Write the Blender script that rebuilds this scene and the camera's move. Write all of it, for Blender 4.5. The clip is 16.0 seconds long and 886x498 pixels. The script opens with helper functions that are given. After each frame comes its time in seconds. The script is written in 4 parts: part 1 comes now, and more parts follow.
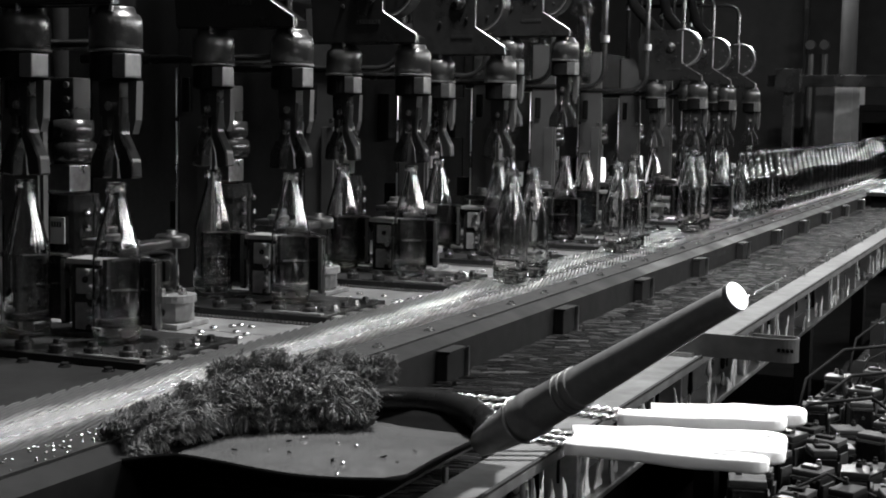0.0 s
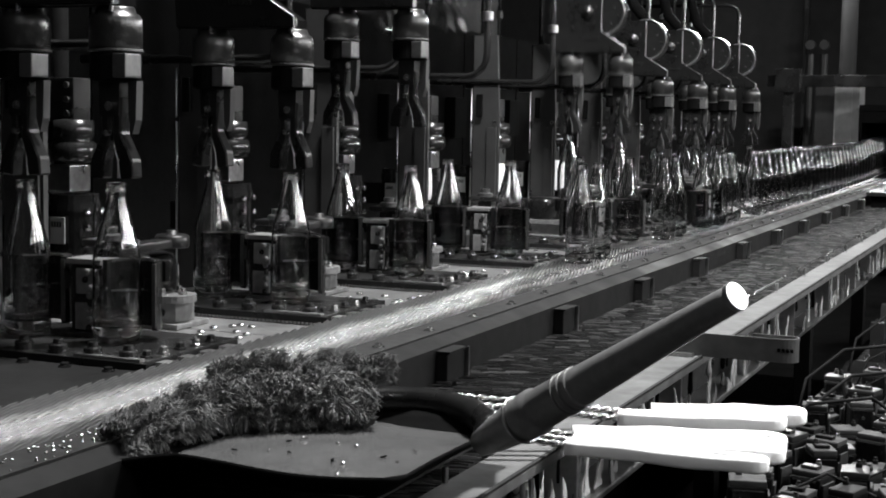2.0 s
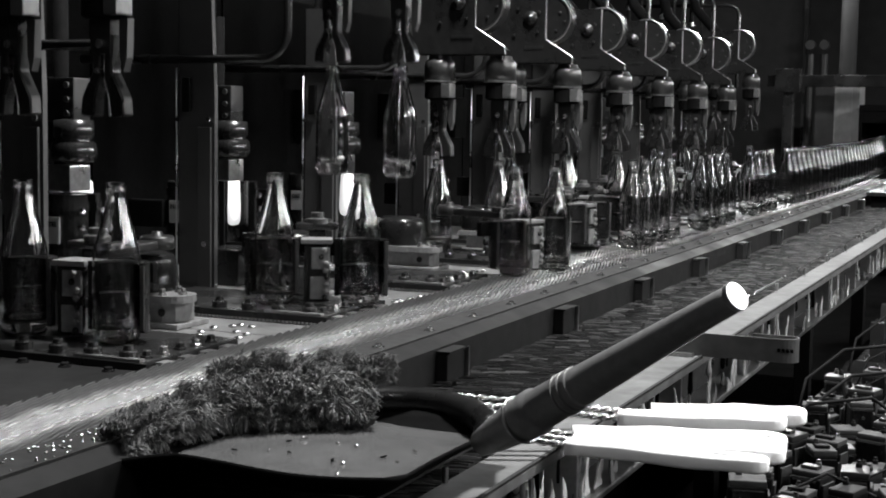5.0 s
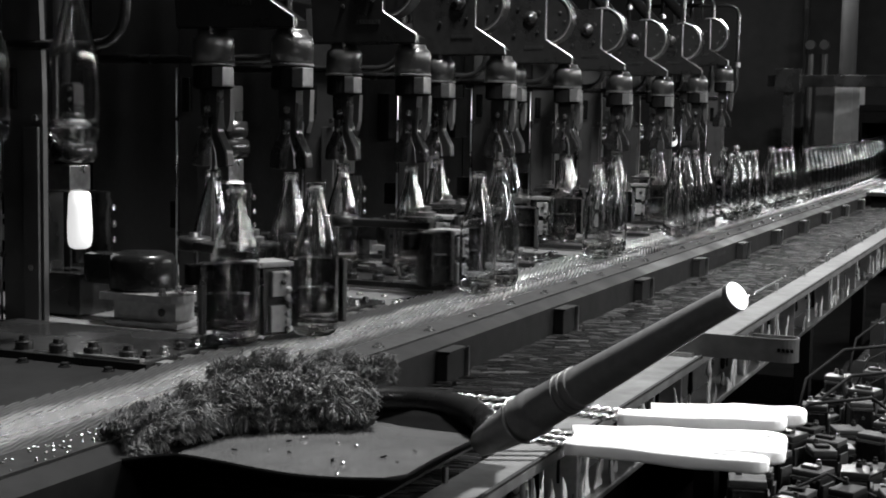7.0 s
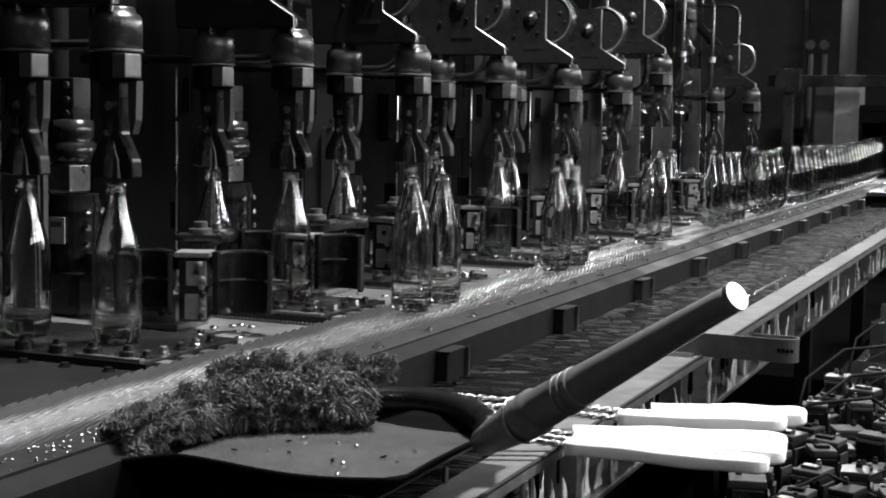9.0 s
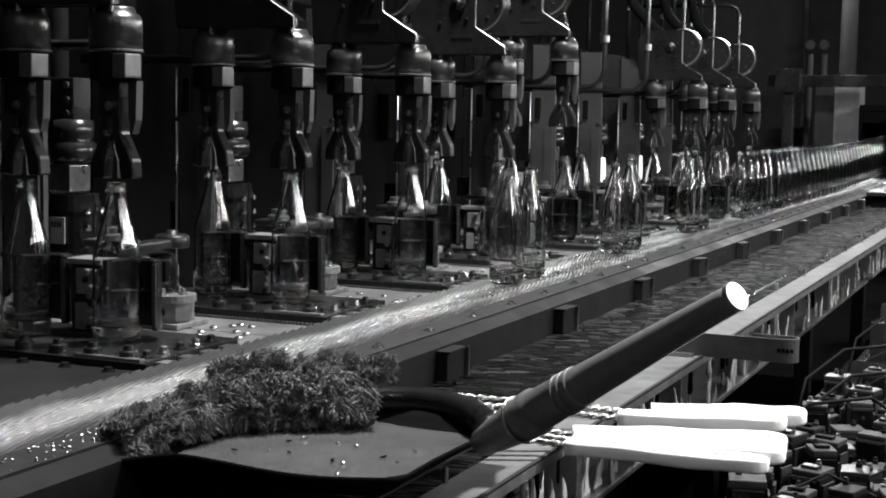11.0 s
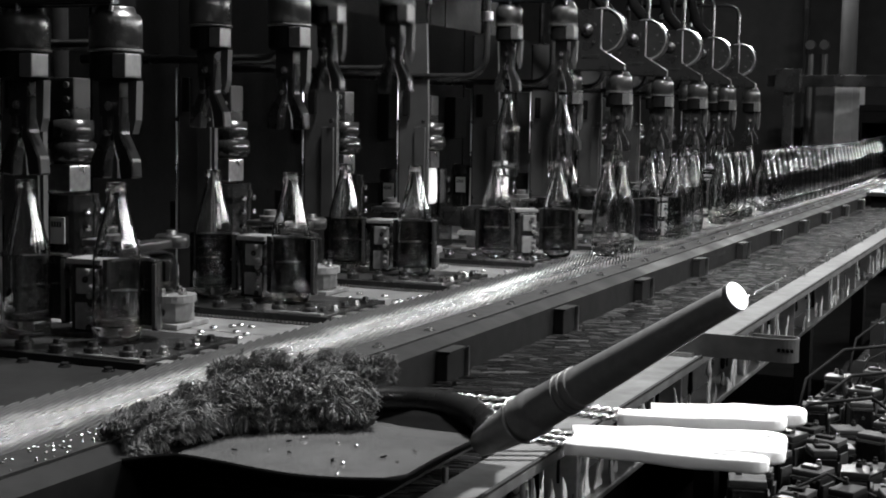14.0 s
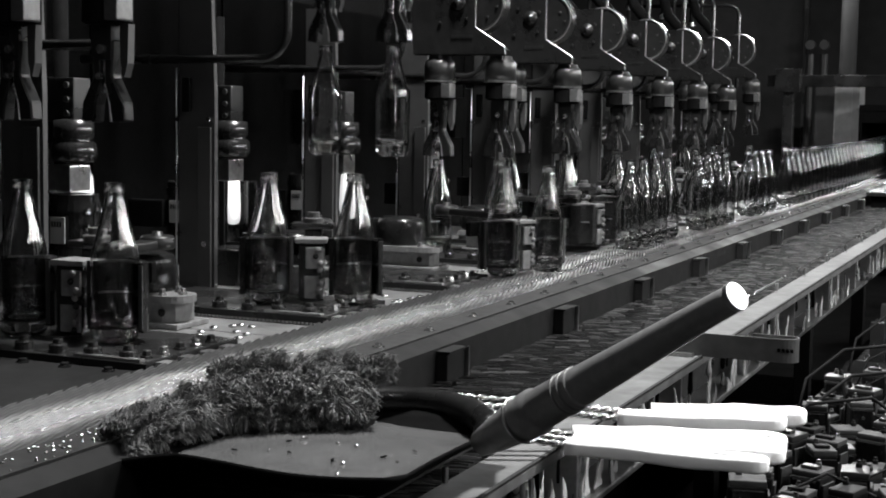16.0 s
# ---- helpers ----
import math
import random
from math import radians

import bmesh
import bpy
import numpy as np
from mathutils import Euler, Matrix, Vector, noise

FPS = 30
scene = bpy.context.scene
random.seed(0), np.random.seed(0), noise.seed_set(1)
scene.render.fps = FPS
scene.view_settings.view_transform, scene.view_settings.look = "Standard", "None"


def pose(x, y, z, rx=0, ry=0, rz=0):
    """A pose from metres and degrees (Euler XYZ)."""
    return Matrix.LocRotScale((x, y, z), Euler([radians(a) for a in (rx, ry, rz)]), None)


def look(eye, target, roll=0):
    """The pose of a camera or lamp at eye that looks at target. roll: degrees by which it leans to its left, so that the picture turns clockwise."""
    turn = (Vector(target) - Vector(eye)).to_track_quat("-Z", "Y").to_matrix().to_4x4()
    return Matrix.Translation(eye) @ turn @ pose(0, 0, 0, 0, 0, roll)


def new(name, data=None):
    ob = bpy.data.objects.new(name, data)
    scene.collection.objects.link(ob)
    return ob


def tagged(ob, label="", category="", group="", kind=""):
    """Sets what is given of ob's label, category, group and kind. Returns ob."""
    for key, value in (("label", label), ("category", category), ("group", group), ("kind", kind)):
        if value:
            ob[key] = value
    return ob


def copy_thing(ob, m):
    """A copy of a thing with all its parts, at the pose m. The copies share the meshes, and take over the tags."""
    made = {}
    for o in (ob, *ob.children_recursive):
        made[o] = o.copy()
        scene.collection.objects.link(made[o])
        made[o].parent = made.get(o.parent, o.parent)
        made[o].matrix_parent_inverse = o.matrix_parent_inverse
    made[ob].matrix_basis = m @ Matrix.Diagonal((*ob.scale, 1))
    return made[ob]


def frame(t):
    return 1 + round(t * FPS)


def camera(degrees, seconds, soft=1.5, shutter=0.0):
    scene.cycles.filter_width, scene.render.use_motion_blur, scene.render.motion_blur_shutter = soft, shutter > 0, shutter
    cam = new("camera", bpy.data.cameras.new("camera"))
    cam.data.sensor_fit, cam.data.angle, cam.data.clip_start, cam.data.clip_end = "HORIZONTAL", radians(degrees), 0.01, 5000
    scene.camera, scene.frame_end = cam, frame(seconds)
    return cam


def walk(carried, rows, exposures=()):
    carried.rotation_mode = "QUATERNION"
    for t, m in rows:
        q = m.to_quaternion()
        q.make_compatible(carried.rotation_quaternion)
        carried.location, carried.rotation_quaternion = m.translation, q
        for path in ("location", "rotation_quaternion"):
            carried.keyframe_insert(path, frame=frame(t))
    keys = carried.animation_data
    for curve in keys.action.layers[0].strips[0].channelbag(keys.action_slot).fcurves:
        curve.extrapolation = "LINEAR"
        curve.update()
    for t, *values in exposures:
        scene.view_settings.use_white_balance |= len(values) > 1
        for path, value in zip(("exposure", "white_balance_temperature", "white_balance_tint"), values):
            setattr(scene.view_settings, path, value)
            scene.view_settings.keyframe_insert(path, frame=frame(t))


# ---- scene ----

cam = camera(34.82, 16.0, soft=1.9, shutter=0.5)
EYE = Vector((0, 0, 1.35))
VIEW = Vector((-math.sin(0.408) * math.cos(0.093), math.cos(0.408) * math.cos(0.093), -math.sin(0.093)))
SHOT = look(EYE, EYE + VIEW, 0.974)
walk(cam, [(0, SHOT), (16.0, SHOT)], exposures=[(0, 0.36), (16.0, 0.36)])

# ---- light: a dark hall with a few bright lamps ----
world = bpy.data.worlds.new("hall_air")
scene.world = world
world.use_nodes = True
world.node_tree.nodes["Background"].inputs[0].default_value = (0.5, 0.5, 0.5, 1)
world.node_tree.nodes["Background"].inputs[1].default_value = 0.018


def lamp(name, eye, target, power, sx, sy):
    d = bpy.data.lights.new(name, "AREA")
    d.shape, d.size, d.size_y, d.energy = "RECTANGLE", sx, sy, power
    ob = new(name, d)
    ob.matrix_world = look(eye, target)
    return ob


# a long bright strip of lamps above the aisle, one lamp at the far end of the belt, a weak one overhead
for i in range(9):
    lamp("aisle_light", (1.5, 0.6 + i * 1.15, 2.3), (-1.3, 0.6 + i * 1.15, 1.1), (7, 18, 20, 20, 30)[min(i, 4)], 0.42, 0.42)
lamp("far_light", (-2.0, 10.4, 2.8), (-1.05, 3.0, 1.0), 250, 1.6, 0.7)
lamp("overhead_light", (-0.5, 2.6, 4.4), (-0.9, 2.9, 1.0), 270, 0.5, 0.5)
# fill added to brighten the near deck, no lamp known there
lamp("near_fill", (-0.6, 0.2, 2.9), (-1.4, 2.6, 1.2), 3, 0.1, 0.8)


def spot(name, eye, target, power, degrees, size):
    d = bpy.data.lights.new(name, "SPOT")
    d.energy, d.spot_size, d.spot_blend, d.shadow_soft_size = power, radians(degrees), 0.5, size
    ob = new(name, d)
    ob.matrix_world = look(eye, target)
    return ob


spot("work_light", (0.45, 2.25, 1.9), (-0.37, 1.69, 0.96), 75, 15, 0.04)

# ---- materials ----
P = 11.1       # seconds of one machine cycle
STEP = 1.11    # delay from section to section
PITCH = 0.533  # from section to section
Y0 = 1.765
SPEED = PITCH / (2 * STEP)
DECK = 1.0


def material(name, color, rough=0.5, metal=0.0, grain=60.0, vary=0.35, bump=0.15, wear=6.0, emit=0.0, spec=0.5):
    m = bpy.data.materials.new(name)
    m.use_nodes = True
    t = m.node_tree
    b = t.nodes["Principled BSDF"]
    co = t.nodes.new("ShaderNodeTexCoord")
    n1, n2 = t.nodes.new("ShaderNodeTexNoise"), t.nodes.new("ShaderNodeTexNoise")
    n1.inputs["Scale"].default_value, n2.inputs["Scale"].default_value = grain, wear
    n1.inputs["Detail"].default_value, n2.inputs["Detail"].default_value = 6, 5
    info = t.nodes.new("ShaderNodeObjectInfo")
    t.links.new(co.outputs["Object"], n1.inputs["Vector"])
    t.links.new(co.outputs["Object"], n2.inputs["Vector"])
    add = t.nodes.new("ShaderNodeMath")
    add.operation = "ADD"
    t.links.new(n1.outputs["Fac"], add.inputs[0])
    t.links.new(n2.outputs["Fac"], add.inputs[1])
    add2 = t.nodes.new("ShaderNodeMath")
    add2.operation = "MULTIPLY_ADD"
    t.links.new(info.outputs["Random"], add2.inputs[0])
    add2.inputs[1].default_value = 0.25
    t.links.new(add.outputs[0], add2.inputs[2])
    ramp = t.nodes.new("ShaderNodeMapRange")
    ramp.inputs["From Min"].default_value, ramp.inputs["From Max"].default_value = 0.65, 1.55
    ramp.inputs["To Min"].default_value, ramp.inputs["To Max"].default_value = color * (1 - vary), color * (1 + vary)
    t.links.new(add2.outputs[0], ramp.inputs["Value"])
    t.links.new(ramp.outputs[0], b.inputs["Base Color"])
    r2 = t.nodes.new("ShaderNodeMapRange")
    r2.inputs["From Min"].default_value, r2.inputs["From Max"].default_value = 0.3, 0.7
    r2.inputs["To Min"].default_value, r2.inputs["To Max"].default_value = max(0.03, rough - 0.12), min(1, rough + 0.15)
    t.links.new(n2.outputs["Fac"], r2.inputs["Value"])
    t.links.new(r2.outputs[0], b.inputs["Roughness"])
    b.inputs["Metallic"].default_value = metal
    b.inputs["Specular IOR Level"].default_value = spec
    if bump:
        bp = t.nodes.new("ShaderNodeBump")
        bp.inputs["Strength"].default_value, bp.inputs["Distance"].default_value = bump, 0.002
        t.links.new(n1.outputs["Fac"], bp.inputs["Height"])
        t.links.new(bp.outputs[0], b.inputs["Normal"])
    if emit:
        b.inputs["Emission Color"].default_value = (1, 1, 1, 1)
        b.inputs["Emission Strength"].default_value = emit
    return m


def glass_material():
    m = bpy.data.materials.new("bottle_glass")
    m.use_nodes = True
    b = m.node_tree.nodes["Principled BSDF"]
    b.inputs["Base Color"].default_value = (0.92, 0.92, 0.92, 1)
    b.inputs["Roughness"].default_value = 0.03
    b.inputs["IOR"].default_value = 1.5
    b.inputs["Transmission Weight"].default_value = 1.0
    t = m.node_tree
    co, n, bp = t.nodes.new("ShaderNodeTexCoord"), t.nodes.new("ShaderNodeTexNoise"), t.nodes.new("ShaderNodeBump")
    n.inputs["Scale"].default_value, n.inputs["Detail"].default_value = 38, 2
    bp.inputs["Strength"].default_value, bp.inputs["Distance"].default_value = 0.09, 0.004
    t.links.new(co.outputs["Object"], n.inputs["Vector"])
    t.links.new(n.outputs["Fac"], bp.inputs["Height"])
    t.links.new(bp.outputs[0], b.inputs["Normal"])
    return m


M_IRON = material("oily_black_iron", 0.012, 0.24, 0.0, 40, 0.5, 0.15, spec=0.55)
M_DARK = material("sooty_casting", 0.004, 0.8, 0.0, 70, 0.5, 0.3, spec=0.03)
M_STEEL = material("worn_steel", 0.35, 0.33, 1.0, 90, 0.35, 0.12)
M_CHROME = material("polished_steel", 0.6, 0.2, 1.0, 120, 0.25, 0.05)
M_PLATE = material("greasy_steel_plate", 0.24, 0.34, 0.6, 50, 0.4, 0.1)
M_GREY = material("grey_enamel", 0.024, 0.5, 0.0, 30, 0.3, 0.1)
M_PALE = material("pale_panel", 0.22, 0.6, 0.0, 20, 0.25, 0.1)
M_CONC = material("oily_concrete", 0.045, 0.85, 0.0, 25, 0.4, 0.4)
M_WALL = material("dim_wall", 0.04, 0.8, 0.0, 8, 0.3, 0.2)
M_BELT = material("bright_wire", 0.85, 0.28, 1.0, 200, 0.3, 0.05)
M_WIRE = material("blackened_wire", 0.09, 0.55, 0.0, 150, 0.5, 0.1, spec=0.3)
M_HOT = material("white_hot_glass", 0.8, 0.4, 0.0, 20, 0.1, 0.0, emit=0.5)
M_GUIDE = material("dull_guide_steel", 0.032, 0.85, 0.0, 50, 0.4, 0.15, spec=0.03)
M_SIDE = material("dull_side_paint", 0.009, 0.7, 0.0, 40, 0.5, 0.2, spec=0.1)
M_DIM = material("dim_sheet_metal", 0.02, 0.7, 0.0, 12, 0.3, 0.15, spec=0.15)
M_FLAT = material("worn_machined_flat", 0.11, 0.38, 0.6, 80, 0.4, 0.12)
M_CAST = material("oil_stained_casting", 0.13, 0.5, 0.0, 70, 0.6, 0.3, spec=0.4)
M_CAP = material("cast_black_cap", 0.02, 0.30, 0.0, 160, 0.5, 0.35, spec=0.9)
M_CUP = material("sooty_cup", 0.009, 0.26, 0.0, 50, 0.5, 0.15, spec=0.3)
M_GLASS = glass_material()


def highlight_band(m, middle, half, edge_rough):
    """A highlight painted into a belt's colour: pale, smooth middle line, darker rough sides."""
    t = m.node_tree
    b = t.nodes["Principled BSDF"]
    co, xyz = t.nodes.new("ShaderNodeTexCoord"), t.nodes.new("ShaderNodeSeparateXYZ")
    t.links.new(co.outputs["Object"], xyz.inputs[0])
    d = t.nodes.new("ShaderNodeMath")
    d.operation = "SUBTRACT"
    d.inputs[1].default_value = middle
    t.links.new(xyz.outputs["X"], d.inputs[0])
    a = t.nodes.new("ShaderNodeMath")
    a.operation = "ABSOLUTE"
    t.links.new(d.outputs[0], a.inputs[0])
    n = t.nodes.new("ShaderNodeTexNoise")
    n.inputs["Scale"].default_value = 9
    t.links.new(co.outputs["Object"], n.inputs["Vector"])
    w = t.nodes.new("ShaderNodeMath")
    w.operation = "MULTIPLY_ADD"
    t.links.new(n.outputs["Fac"], w.inputs[0])
    w.inputs[1].default_value = 0.05
    t.links.new(a.outputs[0], w.inputs[2])
    for socket, lo, hi in (("Base Color", 0.92, 0.15), ("Roughness", 0.27, edge_rough)):
        r = t.nodes.new("ShaderNodeMapRange")
        r.interpolation_type = "SMOOTHSTEP"
        r.inputs["From Min"].default_value, r.inputs["From Max"].default_value = half + 0.018, half + 0.055
        r.inputs["To Min"].default_value, r.inputs["To Max"].default_value = lo, hi
        t.links.new(w.outputs[0], r.inputs["Value"])
        t.links.new(r.outputs[0], b.inputs[socket])


# the pale band stands in for the far lamp's reflection along the belt
highlight_band(M_BELT, -1.045, 0.027, 0.42)


# ---- mesh helpers ----
def mesh_from(bm, name, mat, smooth=False):
    me = bpy.data.meshes.new(name)
    bm.normal_update()
    if smooth:
        for fc in bm.faces:
            fc.smooth = True
    bm.to_mesh(me)
    bm.free()
    me.materials.append(mat)
    return me


def part(name, bm, mat, parent=None, label="", smooth=False):
    ob = new(name, mesh_from(bm, name, mat, smooth))
    if parent:
        ob.parent = parent
    if label:
        tagged(ob, label)
    return ob


def box(bm, x0, x1, y0, y1, z0, z1, bevel=0.0):
    g = bmesh.ops.create_cube(bm, size=1.0)
    vs = g["verts"]
    for v in vs:
        v.co = Vector(((x0 + x1) / 2 + v.co.x * (x1 - x0), (y0 + y1) / 2 + v.co.y * (y1 - y0), (z0 + z1) / 2 + v.co.z * (z1 - z0)))
    if bevel:
        es = list({e for v in vs for e in v.link_edges})
        bmesh.ops.bevel(bm, geom=es, offset=bevel, segments=2, profile=0.7, affect="EDGES")
    return bm


def boxed(*a, **k):
    return box(bmesh.new(), *a, **k)


def lathe(bm, profile, n=24, at=(0, 0, 0), axis="z", close=False):
    """Turn a profile of (radius, height) round an axis through at."""
    rings = []
    for r, h in profile:
        ring = []
        for i in range(n):
            a = 2 * math.pi * i / n
            p = Vector((r * math.cos(a), r * math.sin(a), h))
            if axis == "x":
                p = Vector((p.z, p.x, p.y))
            elif axis == "y":
                p = Vector((p.y, p.z, p.x))
            ring.append(bm.verts.new(p + Vector(at)))
        rings.append(ring)
    for a, b in zip(rings, rings[1:]):
        for i in range(n):
            bm.faces.new((a[i], a[(i + 1) % n], b[(i + 1) % n], b[i]))
    if close:
        bm.faces.new(rings[0][::-1])
        bm.faces.new(rings[-1])
    return bm


def turned(profile, n=24, at=(0, 0, 0), axis="z", close=True):
    return lathe(bmesh.new(), profile, n, at, axis, close)


def tube(bm, pts, r, n=8):
    """A round bar along points."""
    pts = [Vector(p) for p in pts]
    rings = []
    up = Vector((0.31, 0.17, 0.93))
    for i, p in enumerate(pts):
        d = (pts[min(i + 1, len(pts) - 1)] - pts[max(i - 1, 0)]).normalized()
        s = d.cross(up)
        if s.length < 0.05:
            s = d.cross(Vector((1, 0, 0)))
        s.normalize()
        w = d.cross(s)
        rr = r[i] if isinstance(r, (list, tuple)) else r
        rings.append([bm.verts.new(p + rr * (math.cos(2 * math.pi * k / n) * s + math.sin(2 * math.pi * k / n) * w)) for k in range(n)])
    for a, b in zip(rings, rings[1:]):
        for k in range(n):
            bm.faces.new((a[k], a[(k + 1) % n], b[(k + 1) % n], b[k]))
    bm.faces.new(rings[0][::-1])
    bm.faces.new(rings[-1])
    return bm


def tubed(pts, r, n=8):
    return tube(bmesh.new(), pts, r, n)


def extruded(outline, y0, y1, plane="xz"):
    """A plate of the given outline, thick from y0 to y1 across its plane."""
    bm = bmesh.new()

    def place(a, b, c):
        return (a, c, b) if plane == "xz" else ((c, a, b) if plane == "yz" else (a, b, c))
    lo = [bm.verts.new(place(a, b, y0)) for a, b in outline]
    hi = [bm.verts.new(place(a, b, y1)) for a, b in outline]
    n = len(outline)
    for i in range(n):
        bm.faces.new((lo[i], lo[(i + 1) % n], hi[(i + 1) % n], hi[i]))
    bm.faces.new(lo[::-1])
    bm.faces.new(hi)
    bmesh.ops.recalc_face_normals(bm, faces=bm.faces)
    return bm


def thing(name, label, category, group="", kind="", at=(0, 0, 0)):
    ob = new(name)
    ob.empty_display_size = 0.05
    ob.location = at
    return tagged(ob, label, category, group, kind)


def bolt(bm, x, y, z, r=0.008, h=0.006):
    lathe(bm, [(r * 1.5, 0), (r * 1.5, h * 0.3), (r, h * 0.35), (r, h), (r * 0.5, h * 1.15)], 6, (x, y, z), "z", True)


# ---- the hall ----
def hall():
    tagged(part("floor", boxed(-9, 6, -6, 22, -0.1, 0.0), M_CONC), "dark dusty concrete factory floor", "floor", kind="structure")
    tagged(part("wall_far", boxed(-9, 6, 16.0, 16.2, 0, 7), M_WALL), "dim plain wall closing the factory hall", "wall", kind="structure")
    tagged(part("wall_left", boxed(-9.2, -9, -6, 16.2, 0, 7), M_WALL), "dim plain wall behind the machine", "wall", kind="structure")
    tagged(part("wall_right", boxed(6, 6.2, -6, 16.2, 0, 7), M_WALL), "dim plain wall beyond the aisle", "wall", kind="structure")
    tagged(part("wall_back", boxed(-9, 6, -6.2, -6, 0, 7), M_WALL), "dim plain wall behind the viewer", "wall", kind="structure")
    tagged(part("ceiling", boxed(-9.2, 6.2, -6.2, 16.2, 7, 7.2), M_WALL), "dark factory ceiling", "ceiling", kind="structure")


hall()


# ---- bottle ----
def bottle_mesh():
    out = [(0.0, 0.011), (0.010, 0.010), (0.017, 0.006), (0.022, 0.001), (0.026, 0.0), (0.0290, 0.0012), (0.0325, 0.0042), (0.0352, 0.0085), (0.0366, 0.0135), (0.037, 0.020), (0.037, 0.05), (0.0368, 0.09), (0.0365, 0.128), (0.035, 0.140),
           (0.0310, 0.155), (0.0255, 0.175), (0.0198, 0.197), (0.0158, 0.214), (0.0142, 0.222), (0.0142, 0.226), (0.0162, 0.228), (0.0165, 0.232),
           (0.0145, 0.2335), (0.0145, 0.2365), (0.0152, 0.238), (0.0150, 0.2425), (0.0138, 0.2435)]
    inn = [(0.0105, 0.243), (0.0102, 0.225), (0.0125, 0.212), (0.0168, 0.195), (0.0225, 0.173), (0.0282, 0.153), (0.0322, 0.138), (0.0337, 0.126),
           (0.0340, 0.05), (0.0338, 0.040), (0.0325, 0.030), (0.027, 0.0245), (0.016, 0.0235), (0.0, 0.0265)]
    k = out.index((0.0142, 0.222)) + 1
    made = []
    for name, profile in (("bottle", out[:k] + [(0.0102, 0.222)] + inn[2:]), ("lip", out[k - 1:] + [inn[0], (0.0102, 0.222), out[k - 1]])):
        bm = bmesh.new()
        lathe(bm, profile, 28)
        bmesh.ops.remove_doubles(bm, verts=bm.verts, dist=0.0002)
        bmesh.ops.recalc_face_normals(bm, faces=bm.faces)
        # leave the seat between bottle and lip open
        seat = [f for f in bm.faces if all(abs(v.co.z - 0.222) < 1e-5 for v in f.verts)]
        bmesh.ops.delete(bm, geom=seat, context="FACES_ONLY")
        made.append(mesh_from(bm, name, M_GLASS, True))
    return made


BOTTLE, LIP = bottle_mesh()
LEFT0, RIGHT0 = Vector((-1.468, 1.757)), Vector((-1.303, 1.765))
BELT_X = -1.058
# the sweep: seconds in the cycle, middle of the pair, turn in degrees, half the spacing
SWEEP = [(4.0, -1.3855, 1.761, 3, 0.0826), (4.9, -1.388, 1.758, 4, 0.0826), (5.3, -1.355, 1.752, 8, 0.082), (5.72, -1.305, 1.752, 17, 0.081),
         (6.3, -1.217, 1.784, 35, 0.079), (6.7, -1.155, 1.85, 51, 0.076), (7.1, -1.097, 1.935, 66, 0.072), (7.5, -1.063, 2.02, 81, 0.069),
         (7.9, -1.058, 2.109, 90, 0.0665), (8.3, -1.058, 2.109 + 0.4 * SPEED, 90, 0.0665)]


def sweep(tau):
    for a, b in zip(SWEEP, SWEEP[1:]):
        if a[0] <= tau <= b[0]:
            k = (tau - a[0]) / (b[0] - a[0])
            return [a[i] + k * (b[i] - a[i]) for i in range(1, 5)]
    return list(SWEEP[0][1:]) if tau < SWEEP[0][0] else list(SWEEP[-1][1:])


# the takeout head: seconds in the cycle after 7.65 back to it; shift in x and z from its place over the dead plate
HEAD = [(-3.45, 0, 0), (3.4, 0, 0), (3.6, 0.0, 0.012), (3.95, -0.005, 0.07), (4.95, -0.015, 0.085), (5.2, -0.06, 0.2), (5.35, -0.2, 0.38), (5.5, -0.55, 0.6),
        (5.7, -0.9, 0.45), (5.95, -0.92, 0.12), (6.15, -0.92, 0.12), (6.4, -0.6, 0.60), (6.6, -0.36, 0.52), (6.83, -0.16, 0.36), (7.1, -0.05, 0.27), (7.3, -0.02, 0.19), (7.5, 0.0, 0.10), (7.68, 0, 0)]


def head_shift(tau):
    for a, b in zip(HEAD, HEAD[1:]):
        if a[0] <= tau <= b[0]:
            k = (tau - a[0]) / (b[0] - a[0])
            return a[1] + k * (b[1] - a[1]), a[2] + k * (b[2] - a[2])
    return 0, 0


def rise(y):
    """Height of the belt above the deck: it climbs gently at its far end."""
    k = min(max((y - 7.2) / 2.4, 0), 2.6)
    return 0.032 * k * k if k < 1 else 0.032 * (2 * k - 1)


def bottle_path(n, k, side):
    """Rows of the bottle that section n sets down in its cycle k; side 0 is the inner, 1 the outer one."""
    dy = n * PITCH
    base = k * P - n * STEP  # clip time at which the section's cycle time is 0
    rows = []
    start = (LEFT0, RIGHT0)[side]
    times = []
    for tau, *_ in HEAD[10:-1]:
        times.append(tau - P)
    for tau in (7.68,):
        times.append(tau - P)
    times += [s[0] for s in SWEEP]
    far = 13.6
    times += [8.3 + d for d in (6, 12, 18, 21, 24, 27, 30, 33, 36, 40, 44)]
    for tau in times:
        if tau < 0:
            sx, sz = head_shift(tau + P)
            p = Vector((start.x + sx, start.y + dy, DECK + sz))
        elif tau <= 8.3:
            mx, my, turn, half = sweep(tau)
            s = half if side else -half
            p = Vector((mx + s * math.cos(radians(turn)), my + dy + s * math.sin(radians(turn)), DECK))
        else:
            y = SWEEP[-1][2] + dy + (0.0665 if side else -0.0665) + (tau - 8.3) * SPEED
            p = Vector((BELT_X, y, DECK + rise(y)))
        rows.append((base + tau, p))
    return rows


